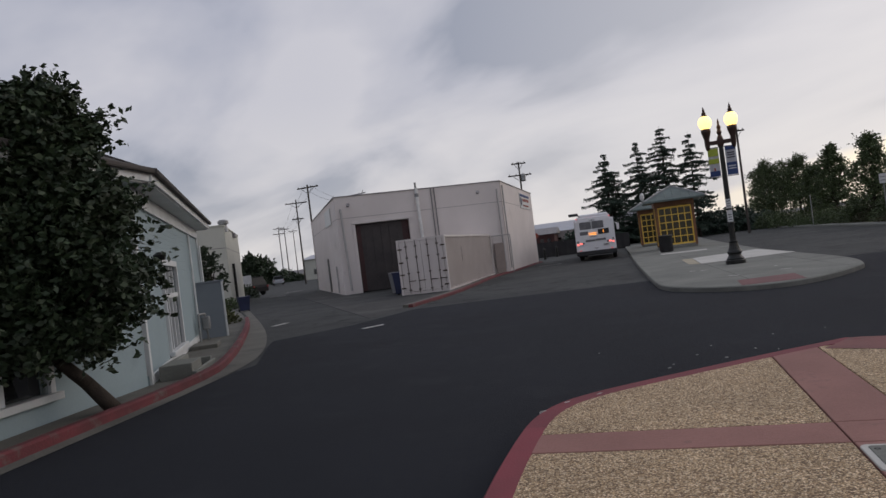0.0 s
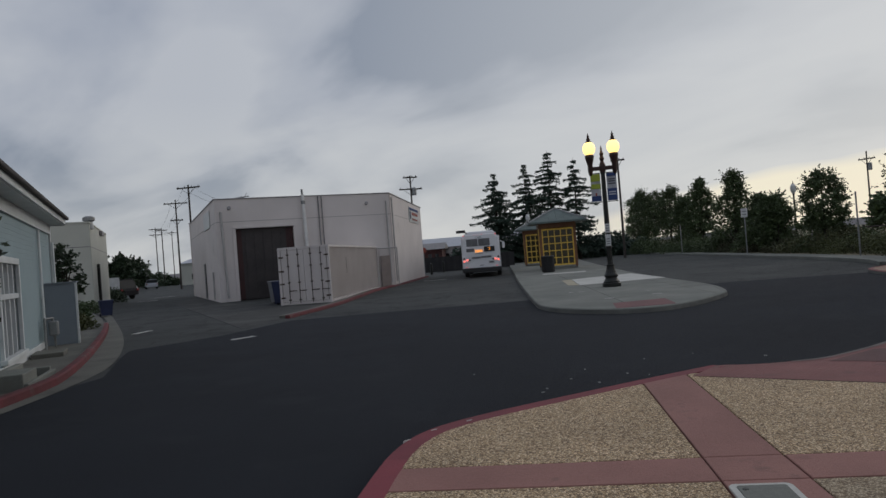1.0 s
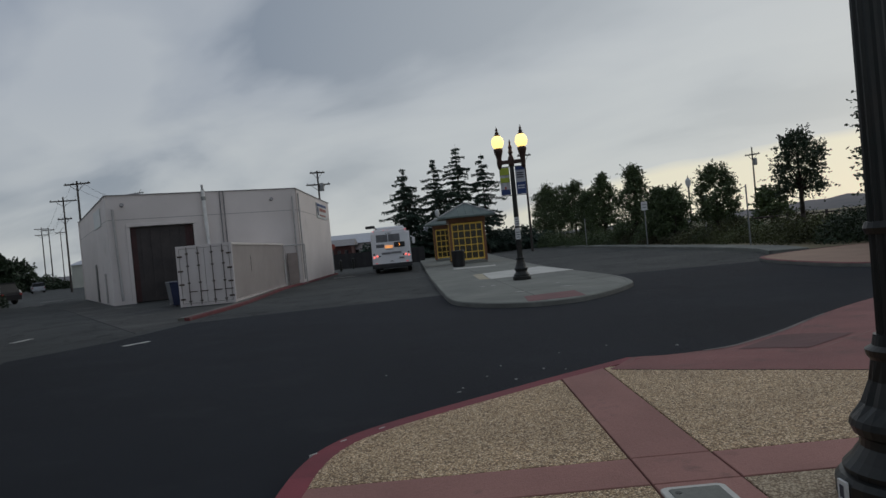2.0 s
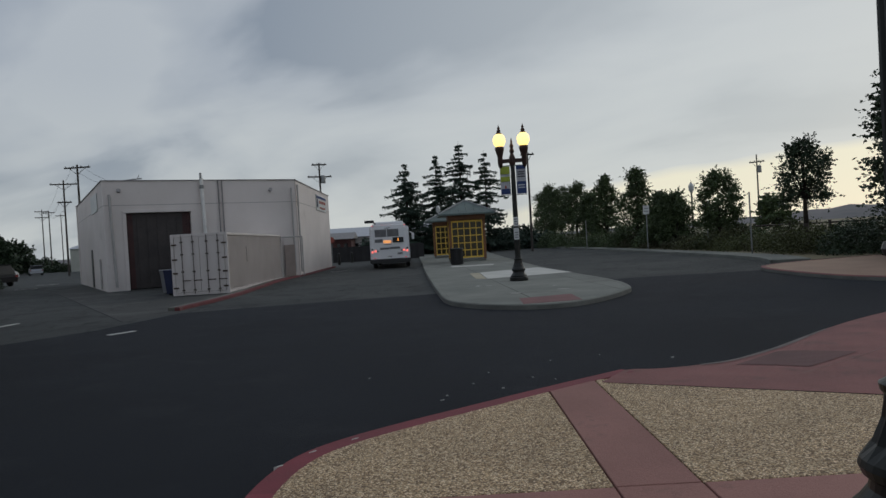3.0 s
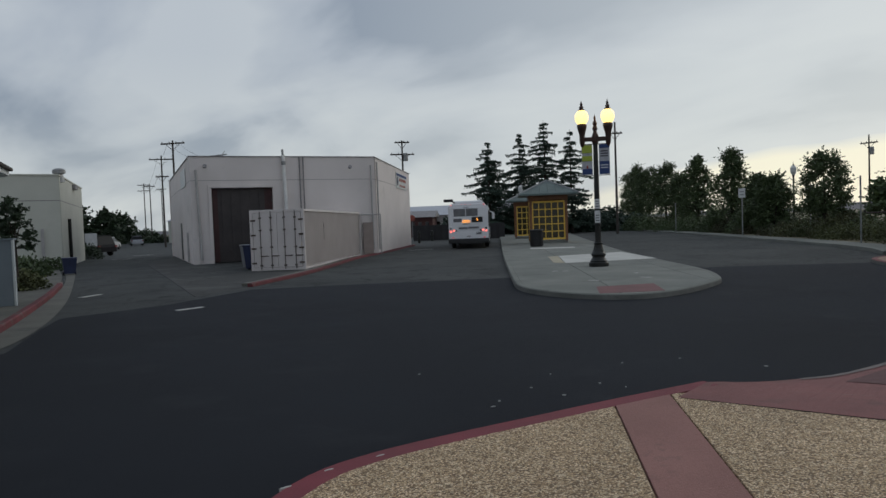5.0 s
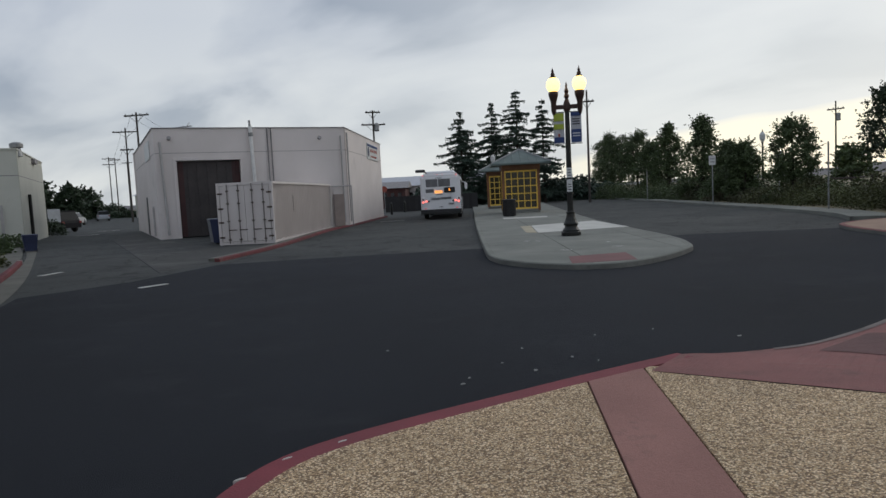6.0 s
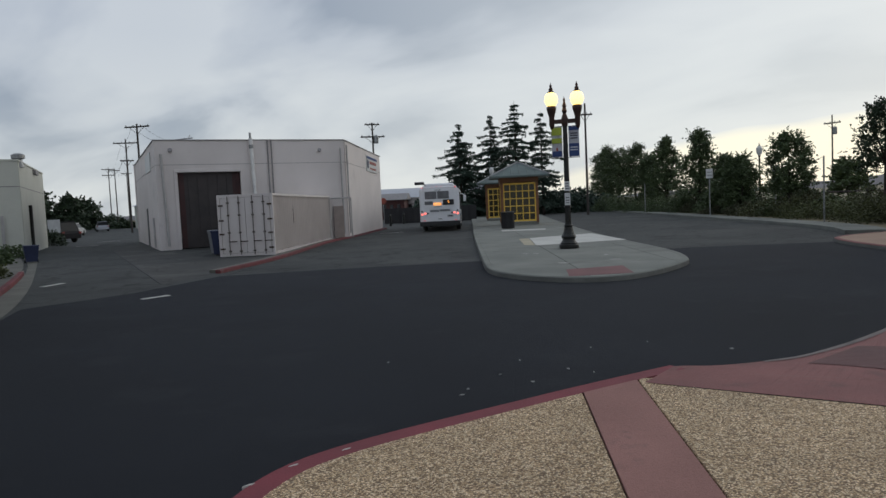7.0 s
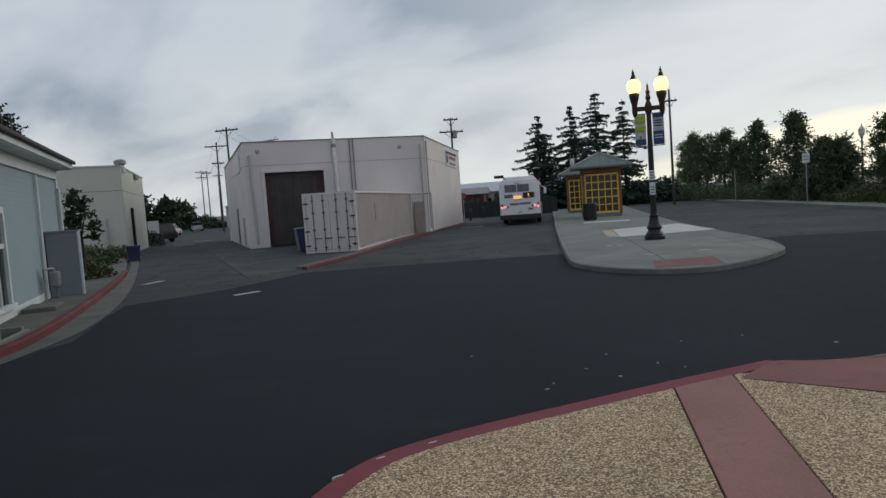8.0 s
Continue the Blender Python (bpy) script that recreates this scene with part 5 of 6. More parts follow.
# black side glazing, doors and decals
for s in (-1, 1):
    x0, x1 = sorted((s * (BW - 0.02), s * (BW + 0.012)))
    gl = part("side_glass", box(x0, x1, 0.9, 11.2 if s < 0 else 5.3, 1.35, 2.5, 0.005), "glass", bus, "dark tinted side windows")
    for y in (2.0, 3.3, 4.4, 5.8, 7.0, 8.2, 9.4):
        if s < 0 or y < 5:
            part("window_bar", box(*sorted((s * (BW + 0.01), s * (BW + 0.02))), y - 0.02, y + 0.02, 1.36, 2.49), "bus_black", gl)
for y0, y1 in ((5.35, 6.6), (10.3, 11.5)):
    d = part("passenger_door", box(BW - 0.02, BW + 0.02, y0, y1, 0.36, 2.5, 0.01), "bus_black", bus, "dark double passenger door")
    for y in (y0 + 0.1, (y0 + y1) / 2 - 0.03, y1 - 0.15):
        part("rail", box(BW + 0.018, BW + 0.03, y, y + 0.05, 0.5, 1.3), "bus_white", d)
part("side_glass", box(BW - 0.02, BW + 0.012, 6.7, 10.2, 1.35, 2.5, 0.005), "glass", bus)
part("side_grille", box(BW - 0.01, BW + 0.014, 0.5, 1.25, 0.42, 1.15, 0.01), "bus_grille", bus)
part("decal", box(BW - 0.01, BW + 0.006, 8.0, 10.2, 0.66, 1.34, 0.003), "bus_teal", bus, "teal swoosh decal")
part("decal", box(BW - 0.01, BW + 0.009, 7.0, 8.3, 0.85, 1.15, 0.003), "banner_blue", bus)
for x in (-1.12, 1.12):
    for y in (2.8, 9.3):
        wheel(bus, x, y)
        s = 1 if x > 0 else -1
        part("wheel_arch", box(*sorted((s * (BW - 0.3), s * (BW + 0.008))), y - 0.66, y + 0.66, 0.5, 1.12, 0.1), "bus_black", bus)
bm = bmesh.new()
tube(bm, (-0.85, 0.5, BH), (-1.05, 0.3, BH + 0.22), 0.05)
part("exhaust_arm", bm, "bus_grille", bus)
part("exhaust_box", box(-1.55, -0.95, 0.15, 0.45, BH + 0.10, BH + 0.28, 0.02), "bus_black", bus, "black box on the roof edge")
part("mirror_arm", tube(bmesh.new(), (BW - 0.1, BLN - 0.1, 2.6), (BW + 0.3, BLN + 0.1, 2.4), 0.03), "bus_white", bus)
part("mirror", box(BW + 0.2, BW + 0.42, BLN + 0.05, BLN + 0.2, 1.9, 2.4, 0.05), "bus_white", bus, "white wing mirror")


# ---- cars ----
def car(m, paint, label, tall=1.5, length=4.5):
    c = thing("car", label, "car", "parked cars", m=m)
    W2 = 0.88
    prof = [(0.0, 0.35), (0.02, 0.75), (0.12, 0.95), (0.9, 1.02), (length - 1.1, 0.98), (length - 0.15, 0.82), (length, 0.55), (length - 0.03, 0.3)]
    bm = bmesh.new()
    a = [bm.verts.new((-W2, y, z)) for y, z in prof]
    b = [bm.verts.new((W2, y, z)) for y, z in prof]
    n = len(prof)
    for i in range(n):
        bm.faces.new((a[i], a[(i + 1) % n], b[(i + 1) % n], b[i]))
    bm.faces.new(a[::-1])
    bm.faces.new(b)
    bmesh.ops.bevel(bm, geom=[e for e in bm.edges if abs(e.verts[0].co.x - e.verts[1].co.x) < 0.01], offset=0.06, segments=2, affect="EDGES")
    part("body", bm, paint, c)
    cab_ = bmesh.new()
    lo = [(-0.82, 0.15), (0.82, 0.15), (0.82, length - 1.3), (-0.82, length - 1.3)]
    hi = [(-0.66, 0.45), (0.66, 0.45), (0.66, length - 2.1), (-0.66, length - 2.1)]
    p = [cab_.verts.new((x, y, 0.97)) for x, y in lo]
    q = [cab_.verts.new((x, y, tall)) for x, y in hi]
    for i in range(4):
        cab_.faces.new((p[i], p[(i + 1) % 4], q[(i + 1) % 4], q[i]))
    cab_.faces.new(q)
    part("window", cab_, "car_glass", c, "dark car glass")
    part("roof", box(-0.68, 0.68, 0.4, length - 2.05, tall - 0.02, tall + 0.05, 0.03), paint, c)
    for s in (-1, 1):
        part("tail_lamp", box(s * 0.78 - 0.1, s * 0.78 + 0.1, -0.02, 0.04, 0.72, 0.9, 0.01), "tail_red", c)
        for y in (0.85, length - 0.85):
            wheel(c, s * 0.8, y, 0.34, 0.2)
    return c


car(pose(-24.3, 60.6, 0, rz=60), "car_black", "black sports utility vehicle parked across the alley", 1.72, 4.5)
car(pose(-42.3, 112, 0, rz=24), "car_silver", "silver car parked far down the alley")
car(pose(-34.9, 78.0, 0, rz=12), "car_blue", "blue car in the side lot")
car(pose(-35.3, 84.5, 0, rz=10), "car_white", "white car in the side lot")
car(pose(-38.6, 83.0, 0, rz=14), "car_silver", "grey car in the side lot")


# ---- utility poles and wires ----
def utility_pole(m, h, arms, label, transformer=False):
    p = thing("utility_pole", label, "utility pole", "utility poles", m=m)
    part("mast", tube(bmesh.new(), (0, 0, 0), (0, 0, h), 0.13, 0.085, 10), "pole_wood", p)
    for z, l in arms:
        a = part("cross_arm", box(-l / 2, l / 2, -0.06, 0.06, z - 0.07, z + 0.07, 0.01), "pole_wood", p)
        for i in range(4):
            x = -l / 2 + 0.15 + i * (l - 0.3) / 3
            part("insulator", lathe([(0, 0.05), (0.05, 0.05), (0.06, 0.12), (0.03, 0.2), (0, 0.2)], 8, at=(x, 0, z)), "galv", a)
        part("brace", tube(bmesh.new(), (-l * 0.3, 0, z - 0.05), (0, 0, z - 0.7), 0.025, seg=5), "pole_wood", a)
        part("brace", tube(bmesh.new(), (l * 0.3, 0, z - 0.05), (0, 0, z - 0.7), 0.025, seg=5), "pole_wood", a)
    if transformer:
        part("transformer", lathe([(0, 0), (0.24, 0), (0.26, 0.1), (0.26, 0.75), (0.2, 0.85), (0, 0.85)], 14, at=(0.35, 0, h - 2.2)), "galv", p)
    return p


utility_pole(pose(-22.6, 72.6, 0, rz=-12), 11.1, [(10.8, 2.6)], "weathered wooden utility pole with one cross-arm")
utility_pole(pose(-30.4, 91, 0, rz=8), 11.7, [(11.2, 3.0), (9.0, 1.6)], "leaning wooden utility pole with two cross-arms")
utility_pole(pose(-55.5, 150, 0, rz=8), 12.6, [(12.2, 2.6), (11.0, 2.6)], "distant wooden utility pole down the alley")
utility_pole(pose(-50.5, 140, 0, rz=8), 11.6, [(11.2, 2.0)], "distant wooden utility pole down the alley")
utility_pole(pose(-62, 178, 0, rz=8), 13.4, [(13.0, 2.4)], "distant wooden utility pole down the alley")
utility_pole(pose(0.5, 76.5, 0, rz=10), 10.8, [(10.6, 1.6), (9.3, 2.6)], "wooden utility pole behind the shed", True)
utility_pole(pose(21.6, 69, 0, rz=-10), 11.0, [(9.9, 1.4)], "thin wooden utility pole behind the shelters")
utility_pole(pose(52.0, 76, 0, rz=-62) @ Matrix.Diagonal((0.85, 0.85, 1, 1)), 9.7, [(8.8, 2.2)], "wooden utility pole in the open field", True)
wires = thing("overhead_wires", "thin sagging overhead wires between the alley poles", "wires")
for (a, za), (b, zb) in ((((-22.6, 72.6), 10.9), ((-30.4, 91), 11.3)), (((-30.4, 91), 11.3), ((-50.5, 140), 11.3)), (((-30.4, 91), 9.1), ((-50.5, 140), 10.2)), (((-50.5, 140), 11.3), ((-62, 178), 13.1)), (((-22.6, 72.6), 10.9), ((-9.5, 45), 5.9))):
    for o in (-0.5, 0.5):
        bm = bmesh.new()
        pts = []
        for i in range(13):
            t = i / 12
            pts.append((a[0] + (b[0] - a[0]) * t + o, a[1] + (b[1] - a[1]) * t, za + (zb - za) * t - 4 * 0.6 * t * (1 - t)))
        for p, q in zip(pts, pts[1:]):
            tube(bm, p, q, 0.012, seg=4)
        part("wire", bm, "wire", wires)


# ---- trees and planting ----
def broadleaf(m, h, trunk_h, radius, leaves, size, label, material="leaf", seed=1, lean=(0, 0), clumps=26, low=True, tip=False):
    t = thing("tree", label, "tree", m=m)
    rng = np.random.default_rng(seed)
    top = Vector((lean[0], lean[1], trunk_h))
    bm = bmesh.new()
    r0 = 0.035 * h * 0.55 + 0.03
    tube(bm, (0, 0, -0.1), top * 0.55, r0, r0 * 0.8)
    tube(bm, top * 0.55, top, r0 * 0.8, r0 * 0.68)
    bottom = trunk_h * (0.85 if low else 0.1)
    lobes = []
    for i in range(clumps):
        u = (i + rng.uniform(0, 1)) / clumps
        z = bottom + (h - bottom) * (0.06 + 0.86 * u)
        prof = min(1.0, 0.62 + 1.5 * u) * (1.04 - u) ** (0.75 if tip else 0.42)
        a = i * 2.4 + rng.uniform(-0.5, 0.5)
        rr = radius * prof * rng.uniform(0.3, 0.92)
        c = Vector((top.x + rr * math.cos(a), top.y + rr * math.sin(a), z))
        lobes.append((c, radius * rng.uniform(0.32, 0.52) * (0.55 + 0.45 * prof)))
        if i % 2 == 0:
            k = top + (c - top) * 0.5 + Vector((0, 0, 0.05 * h * rng.uniform(0, 0.6)))
            tube(bm, top, k, r0 * 0.4, r0 * 0.25, 6)
            tube(bm, k, c, r0 * 0.25, r0 * 0.08, 5)
    part("trunk", bm, "bark", t, smooth=True)
    # twigs fan outwards and up from every lobe, with leaves along them
    pts = []
    along = 12
    sprays = max(6, leaves // clumps // along)
    for c, s in lobes:
        d = rng.normal(size=(sprays, 3))
        d[:, 2] = d[:, 2] * 0.8 + 0.35
        d /= np.linalg.norm(d, axis=1)[:, None]
        start = np.array(c) + d * s * rng.uniform(0.0, 0.55, (sprays, 1))
        length = s * rng.uniform(0.35, 1.0, (sprays, 1)) ** 1.3
        for k in range(along):
            q = k / (along - 1)
            pts.append(start + d * length * q + rng.normal(size=(sprays, 3)) * s * 0.14 * (1.05 - q))
    v, f = leaf_cloud(np.concatenate(pts), size, 1.0, 0.1, seed)
    cloud_part("crown", v, f, material, t)
    return t


def conifer(m, h, radius, label, seed=1):
    t = thing("tree", label, "tree", "conifers behind the shelters", m=m)
    rng = np.random.default_rng(seed)
    part("trunk", tube(bmesh.new(), (0, 0, -0.5), (0, 0, h * 0.985), 0.018 * h, 0.01, 8), "bark", t)
    pts = []
    z = h * 0.10
    while z < h * 0.99:
        u = z / h
        n = 8 if u < 0.8 else 5
        reach = radius * 1.0 * (1 - u) ** 0.85 + 0.12
        for i in range(n):
            if rng.uniform() < 0.2:
                continue
            a = rng.uniform(0, 2 * math.pi)
            L_ = reach * rng.uniform(0.35, 1.55)
            k = max(8, int(L_ * 75))
            s = np.linspace(0.08, 1, k)
            x = s * L_
            zz = z + 0.30 * L_ * s - 0.52 * L_ * s ** 2 + 0.18 * L_ * s ** 6
            spread = 0.06 + 0.14 * L_ * (1 - s * 0.85)
            off = rng.normal(size=k) * spread * 0.6
            hang = -np.abs(rng.normal(size=k)) * 0.14
            pts.append(np.stack([x * math.cos(a) - off * math.sin(a), x * math.sin(a) + off * math.cos(a), zz + hang], 1))
        z += h * rng.uniform(0.028, 0.047)
    v, f = leaf_cloud(np.concatenate(pts), 0.09, 1.5, 0.45, seed)
    cloud_part("crown", v, f, "needle", t)
    return t


def bush_mass(name, spots, leaves, size, material, label, category="shrub", seed=3):
    """A bank of shrubs: many leaves round overlapping mounds."""
    rng = np.random.default_rng(seed)
    b = thing(name, label, category)
    pts = []
    for x, y, r, h in spots:
        n = int(leaves * r * h)
        d = rng.normal(size=(n, 3))
        d /= np.linalg.norm(d, axis=1)[:, None]
        d[:, 2] = np.abs(d[:, 2])
        d *= (rng.uniform(0, 1, (n, 1)) ** 0.3) * np.array([r, r, h]) * rng.uniform(0.85, 1.12, (n, 1))
        pts.append(d + np.array([x, y, 0.05]))
    v, f = leaf_cloud(np.concatenate(pts), size, 1.0, 0.0, seed)
    cloud_part("foliage", v, f, material, b)
    for x, y, r, h in spots:
        for k in range(2):
            a = rng.uniform(0, 6.28)
            part("stem", tube(bmesh.new(), (x, y, 0), (x + 0.4 * r * math.cos(a), y + 0.4 * r * math.sin(a), h * 0.7), 0.03, 0.015, 5), "bark", b)
    return b


# tree in front of the house
broadleaf(pose(-5.08, 8.6, 0.05), 4.6, 0.8, 1.38, 72000, 0.052, "dense dark green street tree with a slanting trunk", seed=15, lean=(-0.35, -0.65), clumps=96)
broadleaf(pose(-15.6, 26.3, 0.0), 6.4, 2.2, 1.9, 15000, 0.08, "dark tree rising behind the house roof", seed=12, clumps=44)
broadleaf(pose(-11.0, 23.8, 0.0), 3.0, 1.4, 0.75, 4200, 0.05, "small wispy tree at the end of the house", seed=13, clumps=16)
# conifers
for i, (x, y, h, r) in enumerate(((10.35, 81.4, 11.0, 4.1), (13.9, 80.9, 11.9, 3.7), (16.7, 80.4, 13.3, 3.9), (19.6, 79.9, 12.1, 3.7))):
    conifer(pose(x, y, 0, rz=i * 50), h, r, "tall dark conifer with drooping tiers of branches", 20 + i)
# row along the far kerb
ROW = [(33.4, 101, 8.4, 2.4, 31, 0.2, False), (32.2, 95, 8.9, 2.5, 32, 0.2, True), (31.0, 87, 7.7, 2.3, 33, 0.25, False), (29.9, 78.2, 7.5, 2.2, 34, 0.3, False),
       (28.9, 71, 5.9, 1.9, 38, 0.2, False), (28.3, 65.6, 7.3, 1.9, 35, 0.22, True), (26.9, 55.6, 7.0, 2.2, 36, 0.05, True), (25.4, 46.4, 4.1, 1.7, 37, 0.05, False), (25.9, 49.5, 4.4, 1.6, 39, 0.05, True)]
for x, y, h, r, s, clear, tip in ROW:
    broadleaf(pose(x, y, 0.05), h, h * clear, r * 1.12, 17000, 0.08, "dark green tree with a ragged crown in the planting strip", "leaf_olive", s, clumps=30, tip=tip)
broadleaf(pose(24.2, 38.7, 0.05), 4.8, 1.2, 1.8, 15000, 0.065, "spreading tree with a round ragged crown", "leaf_olive", 40, clumps=26)
broadleaf(pose(22.6, 29.1, 0.05), 5.3, 2.5, 1.6, 10000, 0.06, "round-headed tree on a bare trunk", "leaf", 41, clumps=30)
broadleaf(pose(21.75, 20.4, 0.05), 8.2, 0.7, 2.9, 110000, 0.085, "large dense dark tree beside the corner paving", "leaf", 42, clumps=80)
broadleaf(pose(44, 62, 0), 4.2, 1.0, 2.6, 3000, 0.2, "small far tree in the field", "leaf_olive", 43, clumps=20)
bush_mass("hedge", [(22.7 + i * 0.33 + (i % 3) * 0.5, 28.5 + i * 2.2, 1.9, 1.25 + 0.35 * math.sin(i * 1.7)) for i in range(7)], 1500, 0.06, "shrub", "low olive shrubs along the planting strip", seed=51)
bush_mass("hedge", [(25.2 + i * 0.38 + (i % 2) * 0.9, 44.5 + i * 2.6, 1.8, 0.95 + 0.3 * math.sin(i * 2.1)) for i in range(9)], 1300, 0.065, "shrub_rust", "rusty low shrubs along the far kerb", seed=52)
bush_mass("hedge", [(25.2 + (i % 2) * 1.3, 29.5 + i * 1.9, 1.7, 1.0 + 0.25 * math.cos(i * 1.3)) for i in range(7)], 1000, 0.08, "leaf_olive", "darker shrubs behind the low planting", seed=53)
bush_mass("hedge", [(22.5 + (i % 3) * 1.1, 22.0 + i * 1.2, 1.8, 1.5) for i in range(5)], 1500, 0.06, "leaf", "dark shrubs at the foot of the large tree", seed=54)
bush_mass("hedge", [(26.0 + (i % 2) * 0.8 + i * 0.10, 40 + i * 2.9, 1.8, 1.6 + 0.5 * math.sin(i * 2.3)) for i in range(21)], 900, 0.075, "leaf_olive", "tall dark shrubs between the far trees", seed=59)
bush_mass("hedge", [(6.5 + i * 2.4, 84 + (i % 3), 2.4, 2.6 + 0.6 * math.sin(i * 1.9)) for i in range(10)], 160, 0.24, "needle", "dark hedge under the conifers", seed=55)
bush_mass("shrub", [(-10.9, 24.3, 0.6, 0.5), (-11.7, 24.9, 0.7, 0.5), (-11.2, 23.9, 0.7, 0.7), (-12.4, 26.6, 0.7, 0.5), (-12.0, 25.6, 0.9, 0.6), (-12.9, 27.2, 0.8, 0.55)], 1500, 0.06, "shrub", "low olive shrubs beside the house", seed=56)
bush_mass("shrub", [(-15.2, 32.0, 1.0, 0.9), (-16.6, 33.6, 1.2, 0.8), (-18.2, 35.5, 1.2, 0.9), (-17.0, 37.5, 1.0, 0.7)], 900, 0.08, "leaf_olive", "green shrubs in front of the cream building", seed=57)
bush_mass("shrub", [(-22.6, 53.5, 1.0, 1.1)], 900, 0.09, "leaf", "clipped round shrub at the alley mouth", seed=58)
for i, (x, y, h, r) in enumerate(((-47, 101, 6.3, 3.9), (-43.0, 103, 5.3, 3.0), (-51, 126, 5.4, 3.6), (-52, 104, 5.6, 3.6))):
    broadleaf(pose(x, y, 0), h, h * 0.2, r, 5200, 0.26, "broad dark tree at the end of the alley", "leaf", 60 + i, clumps=34)

bush_mass("hedge", [(-70 + i * 3.4, 140 + (i % 3) * 2, 3.0, 2.2 + 0.9 * math.sin(i * 1.7)) for i in range(11)], 120, 0.3, "leaf", "dark trees and shrubs closing the alley", seed=71)


# ---- signs, small lamp and fence along the far kerb ----
def post_sign(m, h, label, plate=True):
    s = thing("street_sign", label, "sign", "kerbside signs", m=m)
    part("post", tube(bmesh.new(), (0, 0, 0), (0, 0, h), 0.035, seg=8), "galv", s)
    if not plate:
        return s
    p = part("plate", box(-0.20, 0.20, -0.055, -0.04, h - 0.56, h + 0.02, 0.01), "sign_white", s, "pale sign plate")
    part("text_bar", box(-0.15, 0.15, -0.06, -0.056, h - 0.2, h - 0.15), "galv", p)
    part("text_bar", box(-0.12, 0.12, -0.06, -0.056, h - 0.4, h - 0.34), "galv", p)
    return s


post_sign(pose(22.3, 44.4, 0.14, rz=-27), 3.0, "pale metal sign on a galvanised post")
post_sign(pose(24.6, 40.8, 0.1, rz=-30), 3.0, "pale metal sign on a post among shrubs")
post_sign(pose(24.2, 60.5, 0.1, rz=-20), 2.6, "bare galvanised post by the far kerb", False)
post_sign(pose(20.7, 30.4, 0.14, rz=-35), 2.9, "thin galvanised post by the shrubs", False)
sl = thing("park_lamp", "dark post lamp with an unlit glass lantern", "street lamp", m=pose(30.2, 52.5, 0))
part("post", lathe([(0, 0), (0.15, 0), (0.12, 0.5), (0.07, 0.7), (0.06, 4.2), (0.1, 4.3), (0, 4.3)], 12), "iron", sl)
part("lantern", lathe([(0.08, 4.3), (0.2, 4.5), (0.22, 4.85), (0.1, 5.05), (0, 5.05)], 14), "sign_white", sl)
part("finial", lathe([(0, 5.03), (0.06, 5.05), (0.02, 5.2), (0, 5.35)], 8), "iron", sl)
pl2 = copy_thing(sl, pose(13.8, 70, 0.12))
copy_thing(sl, pose(12.2, 70, 0.12))
fence = thing("field_fence", "low weathered rail fence at the edge of the field", "fence")
for i in range(14):
    x, y = 27.5 + i * 0.9, 44 - i * 2.3
    part("post", box(-0.06, 0.06, -0.06, 0.06, 0, 1.5), "fence_wood", fence, m=pose(x, y, 0))
    if i < 13:
        for z in (0.75, 1.35):
            part("rail", tube(bmesh.new(), (x, y, z), (x + 0.9, y - 2.3, z), 0.05, seg=5), "fence_wood", fence)

# ---- distance ----
tagged(link("field", sheet([(30, 20), (400, -40), (700, 500), (120, 420), (34, 120)], 0.02), "grass_dry"), "dry grass field behind the planting", "field", kind="structure")
hills = bmesh.new()
prev = None
rng = random.Random(3)
for i in range(140):
    a = radians(-75 + i * 1.25)
    d = 1300
    az = -75 + i * 1.25
    rise = min(1.0, max(0.0, (az - 30) / 8))
    h = 6 + 18 * rise + (3 + 9 * rise) * noise.noise(Vector((i * 0.31, 0.3, 0))) + (2 + 5 * rise) * noise.noise(Vector((i * 0.9, 2.3, 0)))
    col = [hills.verts.new((math.sin(a) * r_, math.cos(a) * r_, z)) for r_, z in ((d - 200, -1), (d - 90, h * 0.55), (d, max(3, h)), (d + 300, -1))]
    if prev:
        for k in range(3):
            hills.faces.new((prev[k], col[k], col[k + 1], prev[k + 1]))
    prev = col
tagged(link("backdrop_hills", hills, "hill", smooth=True), "hazy violet-grey hills on the horizon", "hills", kind="structure")
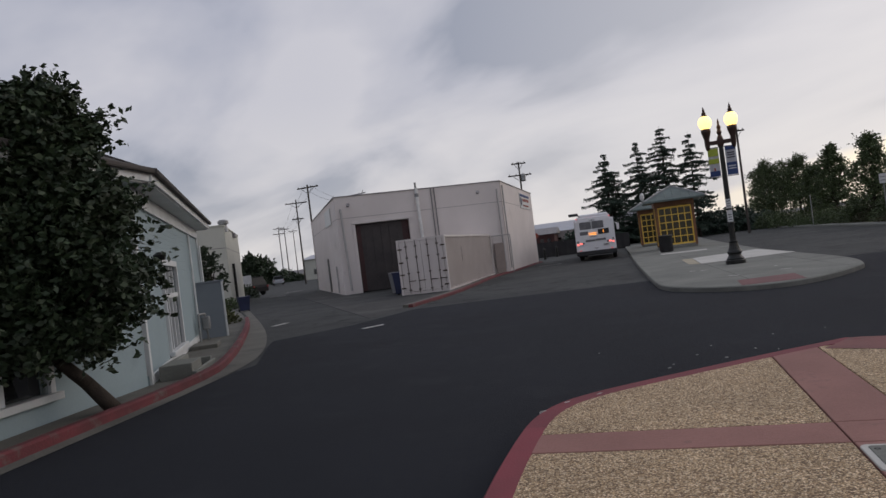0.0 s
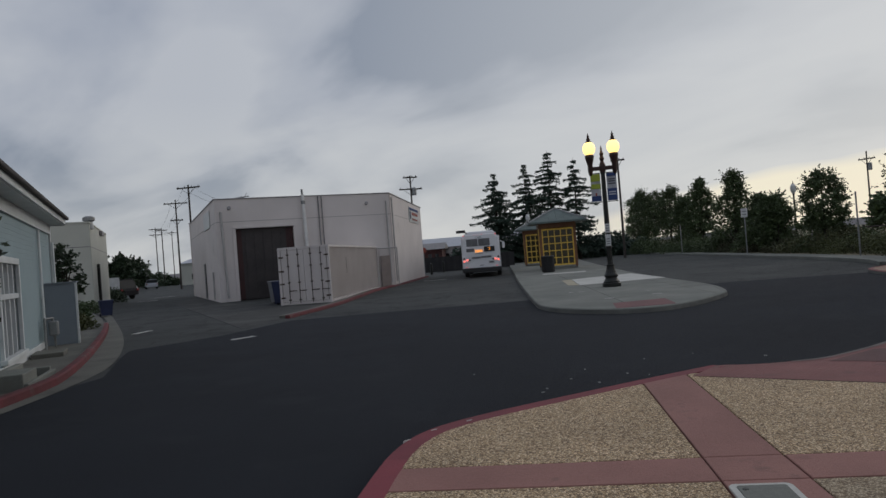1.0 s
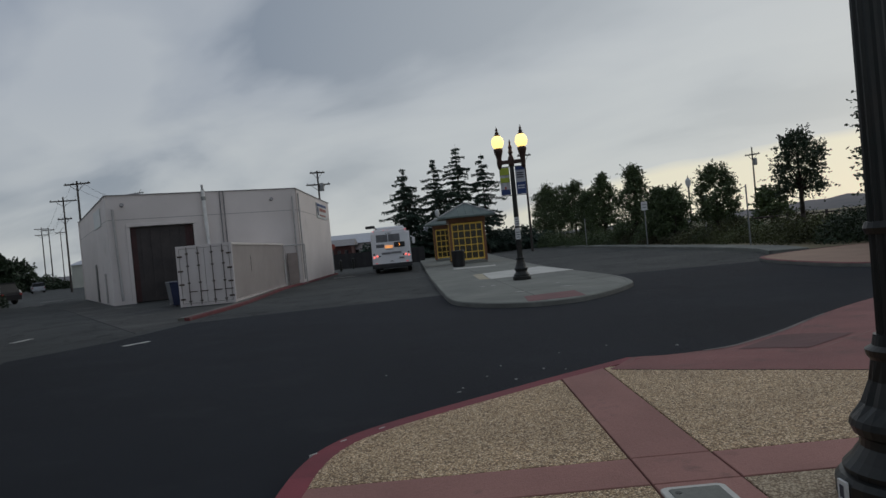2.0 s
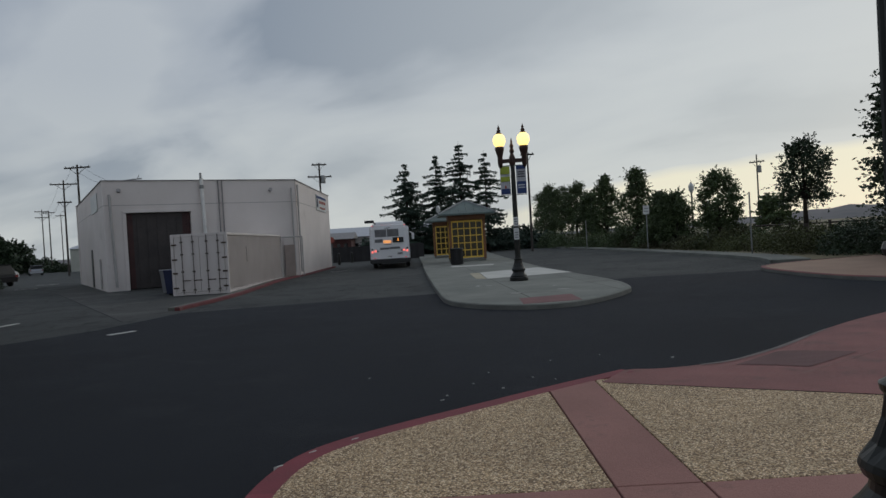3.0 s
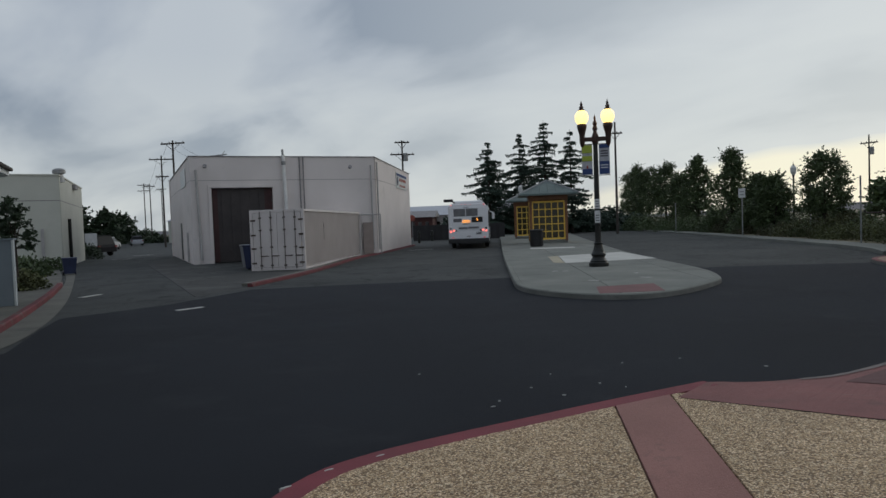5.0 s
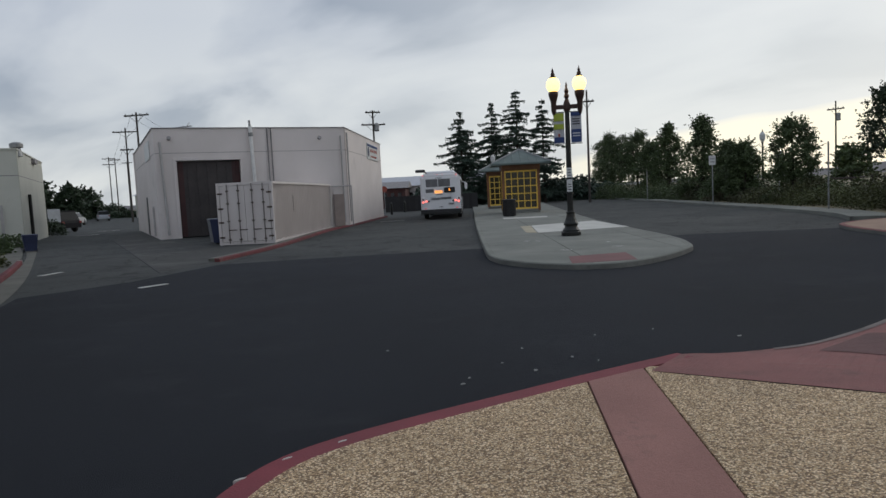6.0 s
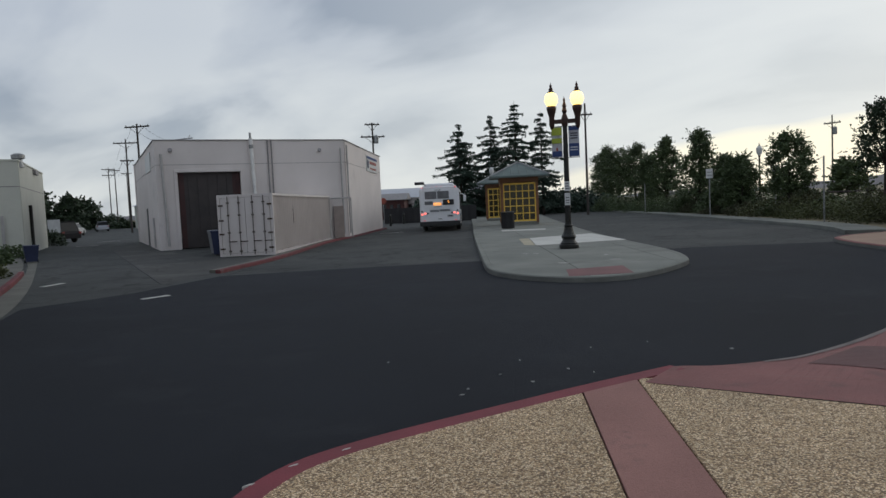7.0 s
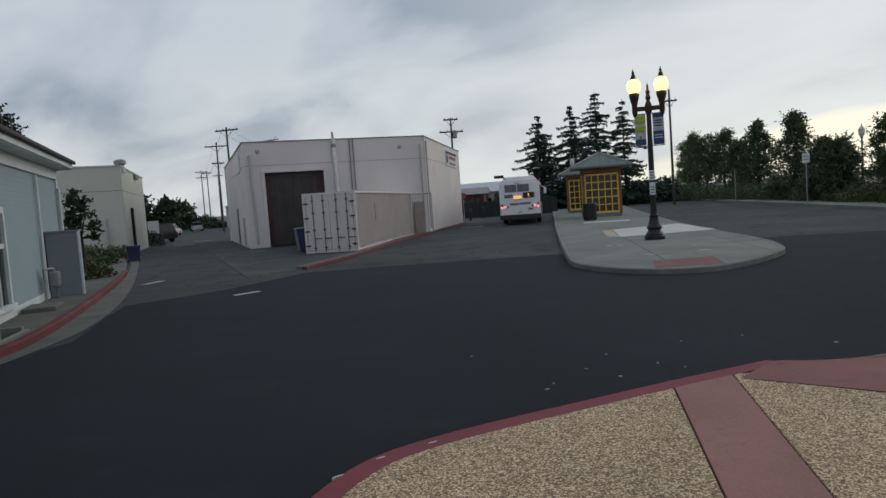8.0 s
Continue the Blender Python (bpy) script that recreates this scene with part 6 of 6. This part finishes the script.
# low buildings and fence beyond the bus
for x, y, w_, d_, h_, wallm, roofm, label in ((2.2, 92, 3.4, 8, 2.6, "wall_red", "flashing", "low dark red building behind the yard"), (6.4, 99, 6.5, 9, 2.9, "stucco", "roof_pale", "low pale building with a shallow gabled roof"), (12, 112, 26, 10, 3.8, "stucco", "roof_pale", "long pale warehouse in the distance"),
                                             (-38, 130, 12, 10, 4.0, "stucco_warm", "roof_pale", "pale low building at the end of the alley"), (-27.5, 104, 7, 9, 4.6, "cabinet_grey", "flashing", "grey shed along the alley")):
    hb = thing("far_building", label, "building", m=pose(x, y, 0, rz=-6))
    part("wall", box(-w_ / 2, w_ / 2, 0, d_, 0, h_), wallm, hb)
    bm = bmesh.new()
    pr = [(-0.4, h_), (d_ / 2, h_ + 0.9), (d_ + 0.4, h_), (d_ / 2, h_ + 0.02)]
    ends = [[bm.verts.new((x_, y_, z_)) for y_, z_ in pr] for x_ in (-w_ / 2 - 0.4, w_ / 2 + 0.4)]
    for i in range(4):
        bm.faces.new((ends[0][i], ends[1][i], ends[1][(i + 1) % 4], ends[0][(i + 1) % 4]))
    bm.faces.new(ends[0][::-1])
    bm.faces.new(ends[1])
    part("roof", bm, roofm, hb)
    for k in range(3):
        part("window", box(-w_ / 2 + (k + 0.6) * w_ / 3.6, -w_ / 2 + (k + 1.1) * w_ / 3.6, -0.04, 0.02, 1.0, 2.0), "glass", hb)
yard = thing("yard_fence", "dark slatted yard fence behind the bus", "fence")
for i in range(30):
    part("board", box(-0.28, 0.28, -0.02, 0.02, 0, 1.55), "fence_dark", yard, m=pose(1.6 + i * 0.3, 72 - i * 0.05, 0, rz=-8))
ss = thing("stop_sign", "red octagonal stop sign on a post", "sign", m=pose(1.33, 67.7, 0))
part("post", tube(bmesh.new(), (0, 0, 0), (0, 0, 2.6), 0.03), "galv", ss)
part("plate", lathe([(0, 0), (0.3, 0), (0.3, 0.02), (0, 0.02)], 8), "banner_red", ss, m=pose(0, -0.04, 2.3, 90, 0, 0))
for x, y in ((1.9, 63), (3.2, 68.5)):
    tagged(link("bollard", lathe([(0, 0), (0.12, 0), (0.12, 0.95), (0.08, 1.03), (0, 1.05)], 12), "iron", m=pose(x, y, 0)), "dark steel bollard by the shed corner", "bollard", "yard bollards")

bd = thing("notice_board", "blank white board on posts at the alley lot", "sign", m=pose(-25.3, 59.8, 0, rz=24))
part("board", box(-0.45, 0.45, -0.03, 0.03, 0.85, 1.95, 0.01), "sign_white", bd)
for x in (-0.38, 0.38):
    part("post", box(x - 0.04, x + 0.04, -0.04, 0.04, 0, 0.9), "galv", bd)

# storm drain inlet behind the left kerb
dr = thing("storm_drain", "dark kerb-side drain opening in stained concrete", "drain", m=pose(-5.45, 12.1, 0.0, rz=106))
part("frame", box(-1.25, 0.55, 0.0, 0.07, 0.0, 0.145, 0.012), "concrete", dr)
part("block", box(-1.25, -0.42, 0.07, 0.62, 0.0, 0.30, 0.02), "concrete", dr, "rough raised concrete block")
part("back_wall", box(-0.42, 0.55, 0.50, 0.62, 0.0, 0.30, 0.015), "concrete", dr)
part("end_wall", box(0.43, 0.55, 0.07, 0.50, 0.0, 0.20, 0.012), "concrete", dr)
# no real hole: a shallow slab coloured as the shade in it
part("opening", box(-0.42, 0.43, 0.07, 0.50, 0.0, 0.06), "dark", dr, "near-black slab painted as the shade in the drain opening")
